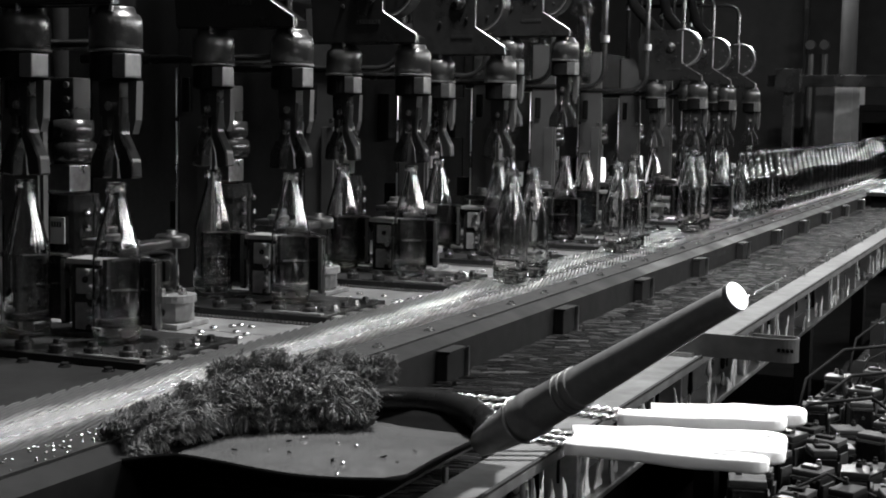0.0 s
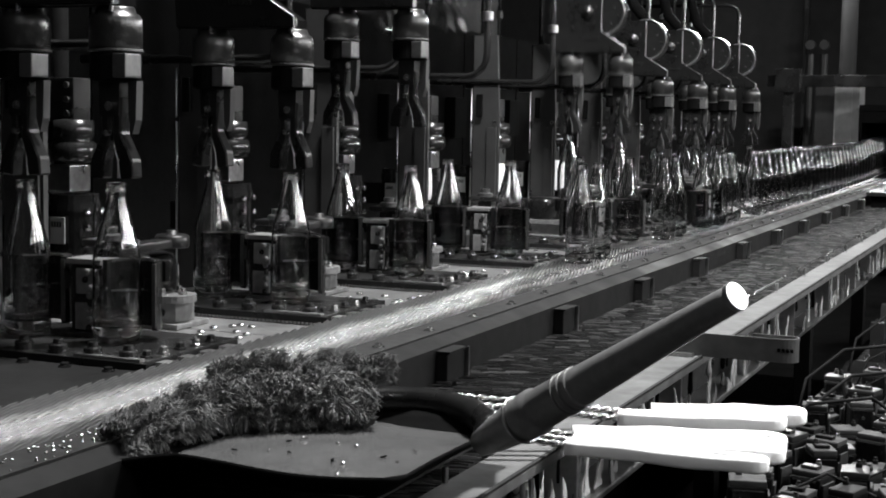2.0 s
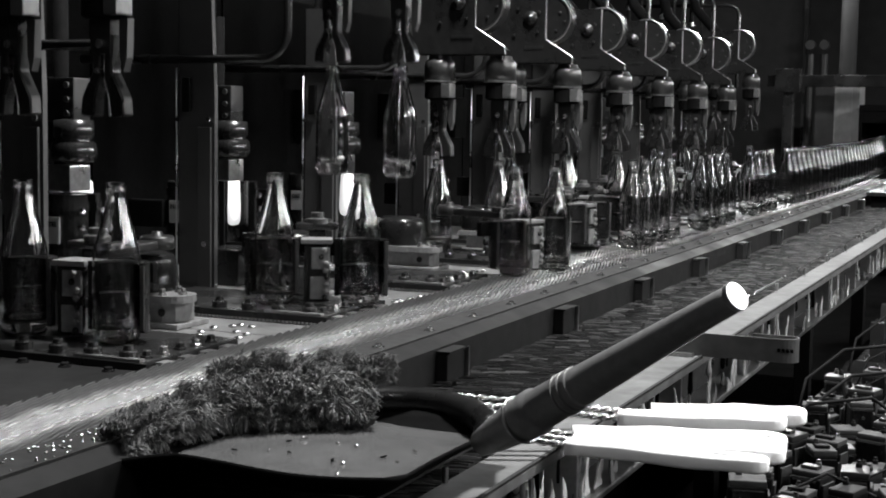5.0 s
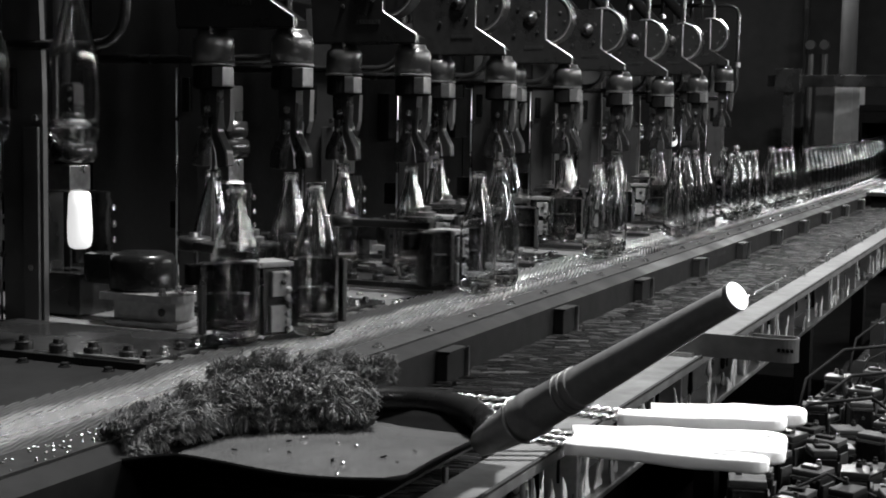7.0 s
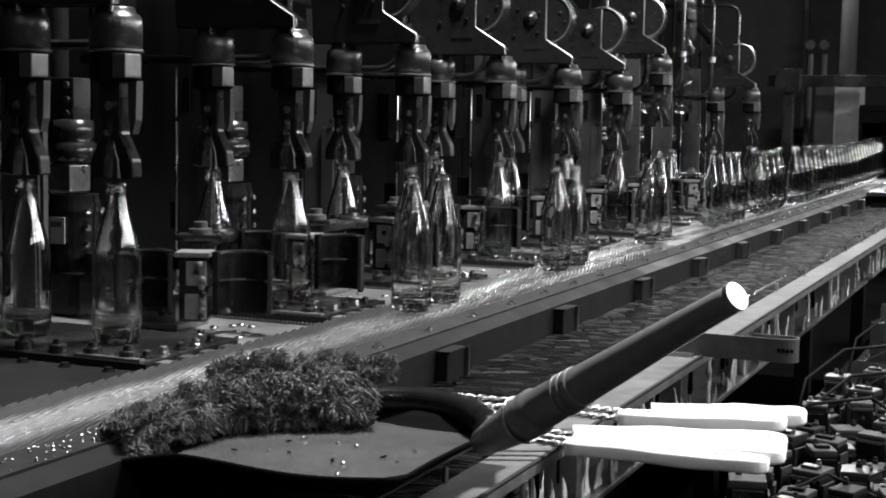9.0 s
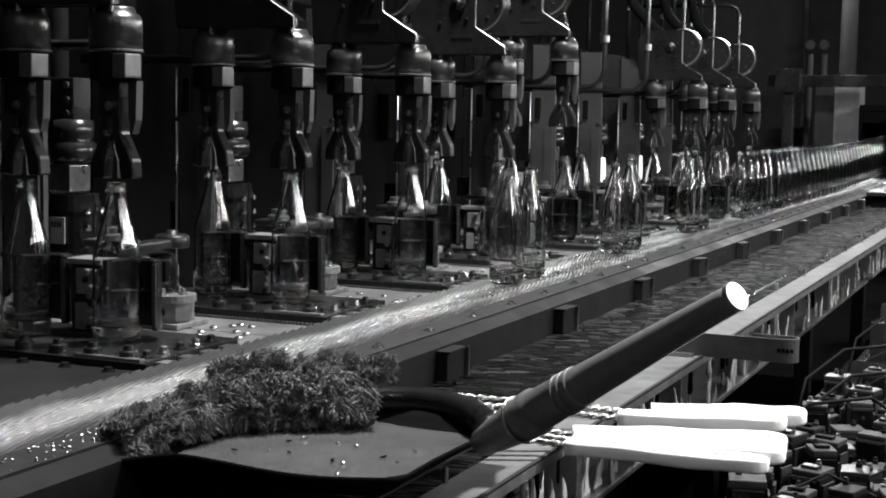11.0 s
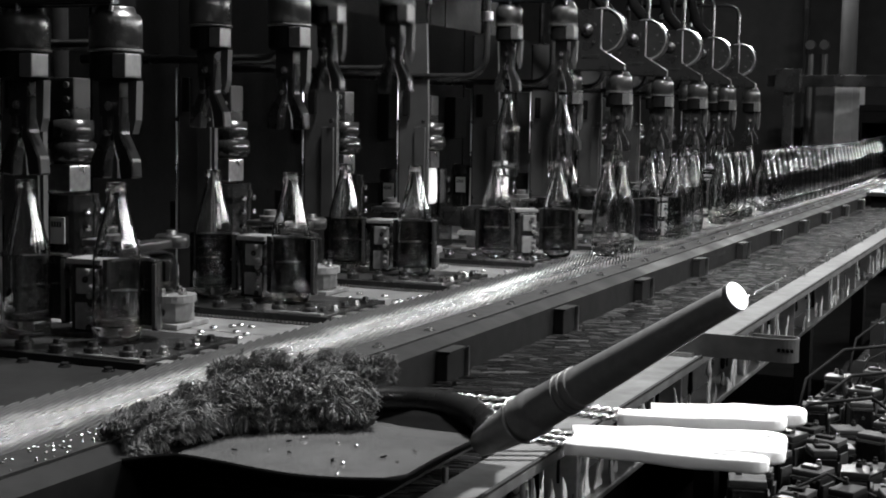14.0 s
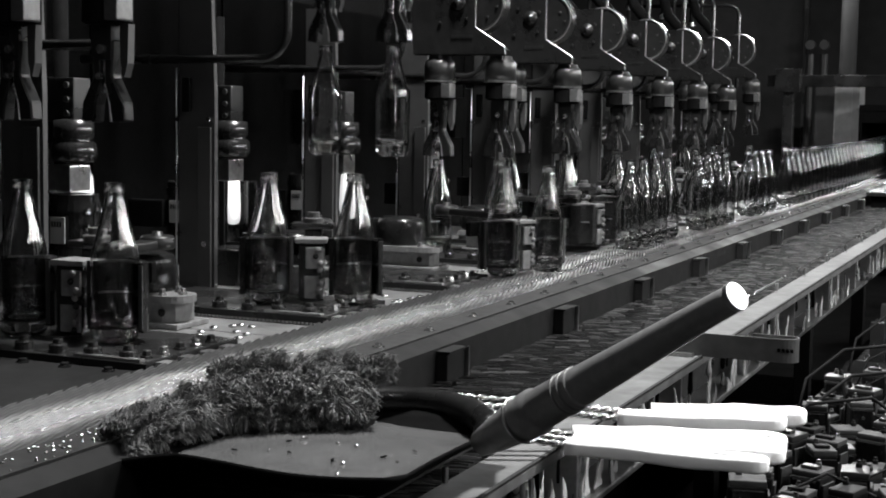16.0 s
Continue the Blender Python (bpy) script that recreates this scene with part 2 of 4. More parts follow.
def clip_rows(rows, end=16.0):
    """Cut rows to the clip's length."""
    def at(t):
        if t <= rows[0][0]:
            return rows[0][1]
        for a, b in zip(rows, rows[1:]):
            if a[0] <= t <= b[0]:
                return a[1].lerp(b[1], (t - a[0]) / (b[0] - a[0]))
        return rows[-1][1]
    inner = [(t, p) for t, p in rows if 0.05 < t < end - 0.05]
    return [(0.0, at(0.0))] + inner + [(end, at(end))]


BOTTLES = []


def bottles():
    for n in range(10):
        for k in range(-4, 3):
            for side in (0, 1):
                rows = clip_rows(bottle_path(n, k, side))
                first, last = rows[0][1], rows[-1][1]
                if first.y > 11.4 or (last - first).length < 0.001:
                    continue
                ob = new("bottle", BOTTLE)
                tagged(ob, "clear glass bottle with a tapered neck, freshly moulded", "bottle", "bottles on the line")
                lip = new("lip", LIP)
                lip.parent = ob
                BOTTLES.append((ob, rows))


bottles()


# ---- takeout heads ----
HEADS = []
HEAD_Z = 1.503


def head_thing():
    """A takeout head, its origin at the outer tong's bottle centre on the deck."""
    h = thing("takeout_head", "black cast takeout head with two pairs of tongs", "machine arm", "takeout heads")
    dx = LEFT0.x - RIGHT0.x
    dy = LEFT0.y - RIGHT0.y
    top = HEAD_Z - DECK
    body = extruded([(dx - 0.06, top + 0.004), (0.026, top + 0.004), (0.026, top + 0.024), (-0.055, top + 0.074), (-0.055, top + 0.20), (dx - 0.04, top + 0.20), (dx - 0.07, top + 0.16)], -0.044, -0.024)
    bmesh.ops.bevel(body, geom=list(body.edges), offset=0.003, segments=2, affect="EDGES")
    part("carrier", body, M_CUP, h, "black cast front plate")
    part("carrier_back", extruded([(dx - 0.05, top + 0.006), (0.012, top + 0.006), (0.012, top + 0.02), (-0.07, top + 0.07), (-0.07, top + 0.19), (dx - 0.03, top + 0.19)], -0.023, 0.034), M_DARK, h)
    part("swing_arm", tubed([(dx + 0.04, 0.0, top + 0.15), (dx - 0.10, 0.0, top + 0.30), (dx - 0.16, 0.0, top + 0.50)], 0.022, 12), M_DARK, h, smooth=True)
    edge = [(-0.0548, top + 0.198), (-0.0548, top + 0.0738), (0.0262, top + 0.0238), (0.0262, top + 0.006)]
    part("machined_edge", tubed([(x, -0.0425, z) for x, z in edge], 0.0016, 6), M_STEEL, h, "bright worn edge of the front plate")
    drum = turned([(0.0, 0.0), (0.064, 0.0), (0.066, -0.004), (0.071, -0.004), (0.0735, -0.001), (0.0735, 0.040), (0.070, 0.043), (0.0, 0.043)], 40, (-0.058, -0.022, top + 0.134), "y", False)
    part("drum", drum, M_IRON, h, "round oily drum")
    part("drum_rim", turned([(0.0690, -0.0045), (0.0712, -0.0052), (0.0730, -0.0045), (0.0712, -0.0040)], 40, (-0.058, -0.022, top + 0.134), "y", False), M_STEEL, h, "bright worn rim")
    part("drum_face", turned([(0.0, -0.0012), (0.063, -0.0012), (0.063, 0.0)], 36, (-0.058, -0.022, top + 0.134), "y", False), M_CUP, h)
    for x, z in ((-0.02, 0.15), (-0.03, 0.10), (-0.005, 0.125)):
        part("drum_screw", turned([(0.004, 0.0), (0.004, -0.003), (0.0, -0.004)], 8, (x, -0.0235, top + z), "y", False), M_IRON, h)
    part("pivot_boss", turned([(0.020, 0.0), (0.020, -0.006), (0.017, -0.009), (0.008, -0.009), (0.007, -0.014), (0.0, -0.014)], 20, (-0.10, -0.0445, top + 0.135), "y", False), M_IRON, h, smooth=True)
    for x, z in ((-0.075, 0.15), (-0.078, 0.095), (-0.14, 0.16), (-0.15, 0.085)):
        part("plate_bolt", turned([(0.005, 0.0), (0.005, -0.004), (0.0, -0.005)], 6, (x, -0.0445, top + z), "y", False), M_IRON, h)
    bm = bmesh.new()
    for i in range(8):
        x = -0.118 + i * 0.0075
        box(bm, x, x + 0.0045, -0.0465, -0.0443, top + 0.046, top + 0.056)
    part("cast_lettering", bm, M_IRON, h, "raised cast marks that cannot be read")
    for i, (x, y) in enumerate(((0, 0), (dx, dy))):
        part("oil_nipple", turned([(0.004, 0.0), (0.004, 0.014), (0.0025, 0.016), (0.0025, 0.024)], 8, (x + 0.014, y - 0.03, top - 0.006)), M_CHROME, h)
        cap = turned([(0.0395, -0.060), (0.0395, -0.022), (0.0385, -0.015), (0.0355, -0.009), (0.030, -0.0065), (0.029, 0.0), (0.027, 0.003), (0.010, 0.003)], 28, (x, y, top))
        c = part("cap", cap, M_CAP, h, smooth=False)
        for fc in c.data.polygons:
            fc.use_smooth = True
        col = turned([(0.0400, -0.064), (0.0415, -0.063), (0.0415, -0.0605), (0.0395, -0.0598)], 28, (x, y, top))
        part("cap_ring", col, M_FLAT, h)
        block = turned([(0.032, -0.108), (0.038, -0.104), (0.038, -0.070), (0.036, -0.0645)], 28, (x, y, top))
        part("collar", block, M_DARK, h, "black collar with worn edges")
        part("collar_flat", boxed(x + 0.019, x + 0.043, y - 0.036, y + 0.004, top - 0.103, top - 0.067, 0.003), M_FLAT, h, "bright flat on the collar")
        spine = extruded([(x - 0.02, top - 0.10), (x + 0.018, top - 0.10), (x + 0.016, top - 0.16), (x - 0.018, top - 0.16)], y - 0.016, y + 0.014)
        part("spindle", spine, M_CUP, h)
        lever = extruded([(x + 0.028, top - 0.107), (x + 0.044, top - 0.107), (x + 0.042, top - 0.165), (x + 0.036, top - 0.186), (x + 0.029, top - 0.165)], y - 0.009, y + 0.007)
        part("lever", lever, M_GREY, h)
        for r, px, pz in ((0.007, 0.002, 0.145), (0.005, -0.002, 0.185)):
            part("pivot_pin", lathe(bmesh.new(), [(0.0, -0.009), (r, -0.008), (r, 0.0)], 10, (x + px, y - 0.0155, top - pz), "y"), M_CHROME, h)
        for s in (-1, 1):
            jaw = extruded([(x + s * 0.004, top - 0.135), (x + s * 0.02, top - 0.13), (x + s * 0.017, top - 0.185), (x + s * 0.038, top - 0.225), (x + s * 0.04, top - 0.252), (x + s * 0.015, top - 0.254), (x + s * 0.013, top - 0.225), (x + s * 0.003, top - 0.195)], y - 0.014, y + 0.012)
            bmesh.ops.bevel(jaw, geom=list(jaw.edges), offset=0.0025, segments=1, affect="EDGES")
            j = part("tong_jaw", jaw, M_CUP, h)
            # the right jaw's lit edge is drawn as a pale strip
            if s > 0:
                part("worn_edge", tubed([(x + 0.004, y - 0.0145, top - 0.196), (x + 0.0135, y - 0.0145, top - 0.226), (x + 0.0155, y - 0.0145, top - 0.252)], [0.0008, 0.0012, 0.0024], 5), M_FLAT, j, "pale strip drawn along the jaw's lit edge")
    return h


def takeout_heads():
    first = head_thing()
    for n in range(10):
        ob = first if n == 0 else copy_thing(first, pose(0, 0, 0))
        rows = []
        for k in range(-1, 4):
            base = k * P - n * STEP
            for tau, sx, sz in HEAD[1:]:
                rows.append((base + tau, Vector((RIGHT0.x + sx, RIGHT0.y + n * PITCH, DECK + sz))))
        HEADS.append((ob, clip_rows(rows)))


takeout_heads()


# ---- pushers ----
PUSHERS = []


def pusher_thing():
    """A pusher with two pockets; its origin is the middle of the pair of bottles, x along the pair."""
    h = thing("pusher", "black pusher arm with two pockets for bottles", "machine arm", "pushers")
    part("back_bar", boxed(-0.125, 0.115, 0.053, 0.068, 0.085, 0.118, 0.004), M_DARK, h)
    arc = [math.pi * (1 - i / 14) for i in range(15)]
    for u in (-0.0826, 0.0826):
        block = extruded([(u - 0.050, 0.0)] + [(u + 0.041 * math.cos(a), 0.041 * math.sin(a)) for a in arc] + [(u + 0.050, 0.0)]
                         + [(u + 0.050 * math.cos(a), 0.052 * math.sin(a)) for a in arc[-2:0:-1]], 0.016, 0.122, "xy")
        pocket = part("pocket", block, M_CUP, h)
        for z0, z1, mat in ((0.0715, 0.0745, M_STEEL), (0.1185, 0.1215, M_FLAT)):
            band = extruded([(u + 0.0405 * math.cos(a), 0.0405 * math.sin(a)) for a in arc[1:-1]] + [(u + 0.0390 * math.cos(a), 0.0390 * math.sin(a)) for a in arc[-2:0:-1]], z0, z1, "xy")
            part("wear_band", band, mat, pocket, "thin bright wear band")
        part("finger_face", boxed(u + 0.0425, u + 0.0495, -0.0035, -0.0005, 0.02, 0.119, 0.001), M_GREY, pocket, "worn grey finger face")
    part("clamp", boxed(-0.04, 0.04, 0.052, 0.10, 0.134, 0.146, 0.005), M_IRON, h)
    arm = part("arm", boxed(-0.016, 0.016, 0.058, 0.25, 0.1185, 0.134, 0.004), M_CUP, h)
    part("boss", turned([(0.0, 0.117), (0.028, 0.117), (0.030, 0.120), (0.030, 0.136), (0.026, 0.140), (0.010, 0.140), (0.009, 0.147), (0.0, 0.147)], 20, (0, 0.262, 0), "z", False), M_CUP, arm, "round boss with a bolt", smooth=True)
    rnd = random.Random(5)
    post = part("centre_casting", boxed(-0.024, 0.024, 0.0, 0.05, 0.004, 0.112, 0.006), M_IRON, h, "lumpy oil-stained casting between the cups")
    part("top_plate", boxed(-0.030, 0.029, -0.005, 0.056, 0.1125, 0.121, 0.002), M_CAST, post)
    part("front_pad", boxed(-0.010, 0.0235, -0.006, -0.0005, 0.066, 0.106, 0.002), M_CAST, post)
    part("front_pad", boxed(-0.012, 0.0235, -0.006, -0.0005, 0.010, 0.052, 0.002), M_CAST, post)
    for i in range(8):
        part("lug", turned([(0.0, -0.006), (0.004, -0.005), (0.0055, -0.002), (0.005, 0.0)], 9, (rnd.uniform(0.008, 0.019), -0.0062, 0.014 + 0.0125 * i), "y", False), M_CAST if i % 3 else M_IRON, post)
    part("nozzle", turned([(0.008, 0), (0.008, 0.008), (0.005, 0.009), (0.005, 0.013)], 10, (0.0245, 0.012, 0.055), "x"), M_FLAT, post)
    part("stem", turned([(0.02, 0.146), (0.02, 0.154), (0.012, 0.156), (0.012, 0.166)], 16, (0, 0.075, 0)), M_FLAT, h)
    return h


REST_W = 0.03


def pusher_rows(n):
    rows = []
    a0 = SWEEP[0]
    rest = (a0[1], a0[2] + REST_W, 3)
    for k in range(-1, 4):
        base = k * P - n * STEP
        keys = [(-0.2, *rest), (3.4, *rest), (4.0, a0[1], a0[2], a0[3])]
        keys += [(s[0], s[1], s[2], s[3]) for s in SWEEP[1:9]]
        e = SWEEP[8]
        keys += [(8.15, e[1] - 0.07, e[2] + 0.02, 90), (8.5, -1.19, 2.06, 68), (8.9, -1.29, 1.98, 30), (9.3, -1.31, 1.94, 10), (9.8, -1.325, 1.88, 4), (10.3, -1.345, 1.825, 3), (10.7, *rest)]
        for tau, x, y, a in keys:
            rows.append((base + tau, (x, y + n * PITCH, a)))
    rows.sort(key=lambda r: r[0])
    out = []

    def at(t):
        for p, q in zip(rows, rows[1:]):
            if p[0] <= t <= q[0]:
                f = (t - p[0]) / max(1e-6, q[0] - p[0])
                return [p[1][i] + f * (q[1][i] - p[1][i]) for i in range(3)]
        return rows[-1][1]
    for t, v in [(0.0, at(0.0))] + [r for r in rows if 0.05 < r[0] < 15.95] + [(16.0, at(16.0))]:
        out.append((t, pose(v[0], v[1], DECK, 0, 0, v[2])))
    return out


def pushers():
    first = pusher_thing()
    for n in range(10):
        ob = first if n == 0 else copy_thing(first, pose(0, 0, 0))
        PUSHERS.append((ob, pusher_rows(n)))


pushers()


# ---- machine bed ----
def bed():
    m = thing("machine_bed", "long dark cast machine bed with steel deck plates", "machine")
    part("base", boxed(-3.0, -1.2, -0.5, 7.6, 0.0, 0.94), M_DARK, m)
    for n in range(-2, 10):
        y = Y0 + n * PITCH
        part("deck_plate", boxed(-1.95, -1.145, y - 0.264, y + 0.264, 0.94, 0.982, 0.003), M_PLATE, m)
    # added black sheet: the near deck's loss of light put into colour
    part("cover_plate", boxed(-1.95, -1.146, 0.45, Y0 - 0.139, 0.9825, 0.9885, 0.002), M_SIDE, m, "added black sheet that darkens the near deck")
    for i in range(9):
        bm = bmesh.new()
        bolt(bm, -1.80 + 0.075 * i, Y0 - 0.16, 0.9885, 0.007, 0.006)
        part("bolt", bm, M_IRON, m)


bed()


def dead_plates():
    d = thing("dead_plate", "dark perforated dead plate with bolted rim on the deck", "plate", "dead plates")
    part("slab", boxed(-0.30, 0.135, -0.13, 0.13, 0.983, 0.9985, 0.002), M_IRON, d)
    for i in range(7):
        bm = bmesh.new()
        lathe(bm, [(0.0135, 0.0), (0.0135, 0.011), (0.012, 0.013), (0.008, 0.013), (0.007, 0.020), (0.0, 0.020)], 14, (-0.27 + 0.062 * i, -0.112, 0.9985))
        part("bolt", bm, M_IRON, d)
    part("edge_strip", boxed(-0.30, 0.15, -0.137, -0.131, 0.983, 0.9985), M_CUP, d)
    bm = bmesh.new()
    for i in range(56):
        box(bm, -0.298 + 0.008 * i, -0.2935 + 0.008 * i, -0.1405, -0.1375, 0.984, 0.9875)
    part("bead_strip", bm, M_STEEL, d, "row of small bright teeth along the plate")
    for i in range(4):
        part("clamp", boxed(0.137 + 0.003, 0.16, -0.10 + i * 0.055, -0.075 + i * 0.055, 0.983, 0.995), M_STEEL, d)
    for i in range(5):
        bm = bmesh.new()
        bolt(bm, 0.118, -0.09 + 0.042 * i, 0.9985, 0.007, 0.010)
        part("bolt", bm, M_CHROME if i % 2 else M_IRON, d)
    part("tooth_strip", boxed(0.02, 0.135, -0.131, -0.118, 0.9985, 1.003, 0.001), M_STEEL, d, "bright notched strip")
    for n in range(10):
        m = pose(RIGHT0.x, Y0 + n * PITCH, 0)
        if n == 0:
            d.matrix_basis = m
        else:
            copy_thing(d, m)


dead_plates()


# ---- conveyor ----
def conveyor():
    c = thing("conveyor", "long steel conveyor carrying bottles away from the machine", "conveyor")
    part("bed_rail", boxed(-1.143, -0.93, -3.0, 9.5, 0.90, 0.985), M_IRON, c)
    g = extruded([(-0.955, 0.985), (-0.955, 1.003), (-0.895, 1.003), (-0.868, 0.992), (-0.868, 0.90), (-0.88, 0.90), (-0.88, 0.975)], -3.0, 9.5)
    part("side_guide", g, M_SIDE, c)
    part("guide_strip", boxed(-0.953, -0.897, -3.0, 9.5, 1.0035, 1.006), M_GUIDE, c)


conveyor()

BELT = []


def belt():
    verts, faces = [], []
    y = -5.6
    x0, x1 = -0.958, -1.140
    run = (x0 - x1) / math.tan(radians(15))
    while y < 14.0:
        segs = 34 if -4.2 < y < 3.5 else 16
        i = len(verts)
        w = 0.0018
        for k in range(segs + 1):
            f = k / segs
            z = 0.9988 + (0.0005 if k % 2 else -0.0005)
            x, yy = x0 + (x1 - x0) * f, y + run * f
            verts += [(x - w, yy, 0.9945), (x - w * 0.6, yy, z - 0.0007), (x, yy, z), (x + w * 0.6, yy, z - 0.0007), (x + w, yy, 0.9945)]
        for k in range(segs):
            a = i + 5 * k
            faces += [(a + e, a + e + 1, a + e + 6, a + e + 5) for e in range(4)]
        y += 0.0285
    me = bpy.data.meshes.new("conveyor_belt")
    me.from_pydata(verts, [], faces)
    me.materials.append(M_BELT)
    ob = tagged(new("conveyor_belt", me), "shiny woven wire conveyor belt running under the bottles", "belt", kind="stuff")
    part("belt_core", boxed(-1.14, -0.958, -5.6, 14.5, 0.9875, 0.9943), M_IRON, ob)
    BELT.append(ob)


belt()


# ---- the machine behind the dead plates ----
MOLDS = []
PARISONS = []
MX, MY = -1.64, 0.33


def section_frames():
    f = thing("section_frame", "grey painted machine column between two sections", "machine column", "section columns")
    part("column", extruded([(-0.036, 0.0), (0.049, 0.0), (0.049, 0.40), (0.040, 0.62), (-0.036, 0.62)], 0.0, 0.012), M_GREY, f)
    # added rod, round so that the column's edge always shows a highlight
    part("edge_rod", tubed([(-0.04, -0.004, 0.0), (-0.04, -0.004, 0.46)], 0.0022, 8), M_STEEL, f, "added steel rod that gives the column's edge its highlight", smooth=True)
    part("cover_strip", boxed(0.012, 0.044, -0.008, -0.001, 0.0, 0.34, 0.002), M_GREY, f)
    part("slot_plate", boxed(-0.022, -0.004, -0.012, -0.001, 0.37, 0.44, 0.002), M_DARK, f)
    for x, z in ((-0.032, 0.355), (0.04, 0.355), (-0.03, 0.12), (0.03, 0.10)):
        part("screw", turned([(0.006, 0), (0.006, 0.004), (0.003, 0.006), (0, 0.006)], 8, (x, -0.012, z), "y"), M_CHROME, f)
    part("rib", boxed(-0.045, 0.03, 0.012, 0.035, 0.0, 0.62), M_DARK, f)
    for n in range(-1, 11):
        m = pose(-1.628, Y0 + 0.17 + n * PITCH, 0.982)
        if n == -1:
            f.matrix_basis = m
        else:
            copy_thing(f, m)


section_frames()


def conduits():
    c = thing("conduit", "bent dark steel conduit pipe hanging above a section", "pipe", "conduits")
    pts = [(-0.5, 0, 0.48), (-0.05, 0, 0.48), (-0.02, 0, 0.472), (-0.005, 0, 0.455), (0, 0, 0.43), (0, 0, 0.10)] + [(-0.06 + 0.06 * math.cos(a), 0, 0.10 - 0.06 * math.sin(a)) for a in [0.3, 0.6, 0.9, 1.2, 1.57]] + [(-0.5, 0, 0.04)]
    part("pipe", tubed(pts, 0.009, 10), M_IRON, c, smooth=True)
    part("pipe_clip", turned([(0.014, -0.012), (0.016, -0.01), (0.016, 0.01), (0.014, 0.012)], 12, (0, 0, 0.2)), M_STEEL, c)
    for n in range(10):
        m = pose(-1.41, Y0 + 0.172 + n * PITCH, 1.42)
        if n == 0:
            c.matrix_basis = m
        else:
            copy_thing(c, m)


conduits()


def supply_pipes():
    """Thin upright pipes in a row above the columns."""
    c = thing("supply_pipe", "thin oily steel air pipe standing above a section", "pipe", "supply pipes")
    part("pipe", tubed([(0, 0, 0), (0, 0, 0.62)], 0.006, 10), M_IRON, c, smooth=True)
    part("union_nut", turned([(0.0095, 0.05), (0.011, 0.054), (0.011, 0.072), (0.0095, 0.076)], 6), M_IRON, c)
    d = thing("supply_pipe", "black painted air pipe standing above a section", "pipe", "supply pipes")
    part("pipe", tubed([(0, 0, 0), (0, 0, 0.60)], 0.009, 10), M_IRON, d, smooth=True)
    part("pipe_clip", turned([(0.012, 0.2), (0.014, 0.203), (0.014, 0.222), (0.012, 0.225)], 12), M_STEEL, d)
    for n in range(10):
        for ob, m in ((c, pose(-1.59, Y0 + 0.188 + n * PITCH, 1.602)), (d, pose(-1.642, Y0 + 0.188 + n * PITCH, 1.602))):
            if n == 0:
                ob.matrix_basis = m
            else:
                copy_thing(ob, m)


supply_pipes()


def towers():
    """Blow head tower over each mold, with its holder and the base block."""
    t = thing("blow_tower", "grey steel blow head tower above an open mould", "machine tower", "blow towers")
    part("post", turned([(0.014, 0.982), (0.014, 1.56)], 14, (-0.055, 0.035, 0)), M_DARK, t, smooth=True)
    part("bracket", boxed(-0.062, 0.0, 0.0, 0.05, 1.33, 1.41, 0.004), M_IRON, t)
    part("blow_head", turned([(0.018, 1.335), (0.036, 1.333), (0.037, 1.305), (0.031, 1.297), (0.040, 1.292), (0.042, 1.27), (0.036, 1.258), (0.02, 1.256)], 24), M_IRON, t, "round ribbed head", smooth=True)
    part("neck_ring", boxed(-0.042, 0.014, -0.03, 0.03, 1.205, 1.252, 0.003), M_STEEL, t)
    part("guard_plate", boxed(-0.075, -0.045, -0.045, 0.05, 1.06, 1.25, 0.003), M_IRON, t)
    for i in range(3):
        part("screw", turned([(0.006, 0), (0.006, 0.004), (0, 0.006)], 8, (-0.012, -0.008, 1.345 + i * 0.026), "y"), M_CHROME, t)
    part("floor_block", boxed(-0.05, 0.05, -0.05, 0.05, 0.982, 1.06, 0.004), M_IRON, t)
    for n in range(10):
        m = pose(MX, Y0 + MY + n * PITCH, 0)
        if n == 0:
            t.matrix_basis = m
        else:
            copy_thing(t, m)


towers()


def mold_half(s):
    h = thing("mould_half", "half of a dark iron bottle mould beside the tower", "mould", "mould halves")
    n = 14
    ring_o = [(0.043 * math.cos(a), s * 0.043 * math.sin(a)) for a in [math.pi * i / n for i in range(n + 1)]]
    ring_i = [(0.027 * math.cos(a), s * 0.027 * math.sin(a)) for a in [math.pi * i / n for i in range(n, -1, -1)]]
    body = extruded(ring_o + ring_i, 1.062, 1.20, "xy")
    part("shell", body, M_IRON, h)
    for z in (1.085, 1.17):
        part("band", extruded([(x * 1.07, y * 1.07) for x, y in ring_o] + [(x * 1.6, y * 1.6) for x, y in ring_i], z, z + 0.016, "xy"), M_IRON, h)
    for i in range(4):
        part("screw", turned([(0.006, 0), (0.006, 0.004), (0, 0.006)], 8, (0.045, s * 0.018, 1.08 + i * 0.03), "x"), M_CHROME, h)
    if s < 0:
        plate = part("type_plate", boxed(-0.014, 0.018, -0.0495, -0.0465, 1.112, 1.160, 0.001), M_PALE, h, "pale type plate")
        for i in range(4):
            part("mark", boxed(-0.010 + 0.006 * i, -0.007 + 0.006 * i, -0.0508, -0.0497, 1.142, 1.152), M_DARK, plate)
    part("hinge_arm", boxed(-0.12, -0.03, min(s * 0.03, s * 0.052), max(s * 0.03, s * 0.052), 1.10, 1.16, 0.004), M_DARK, h)
    return h


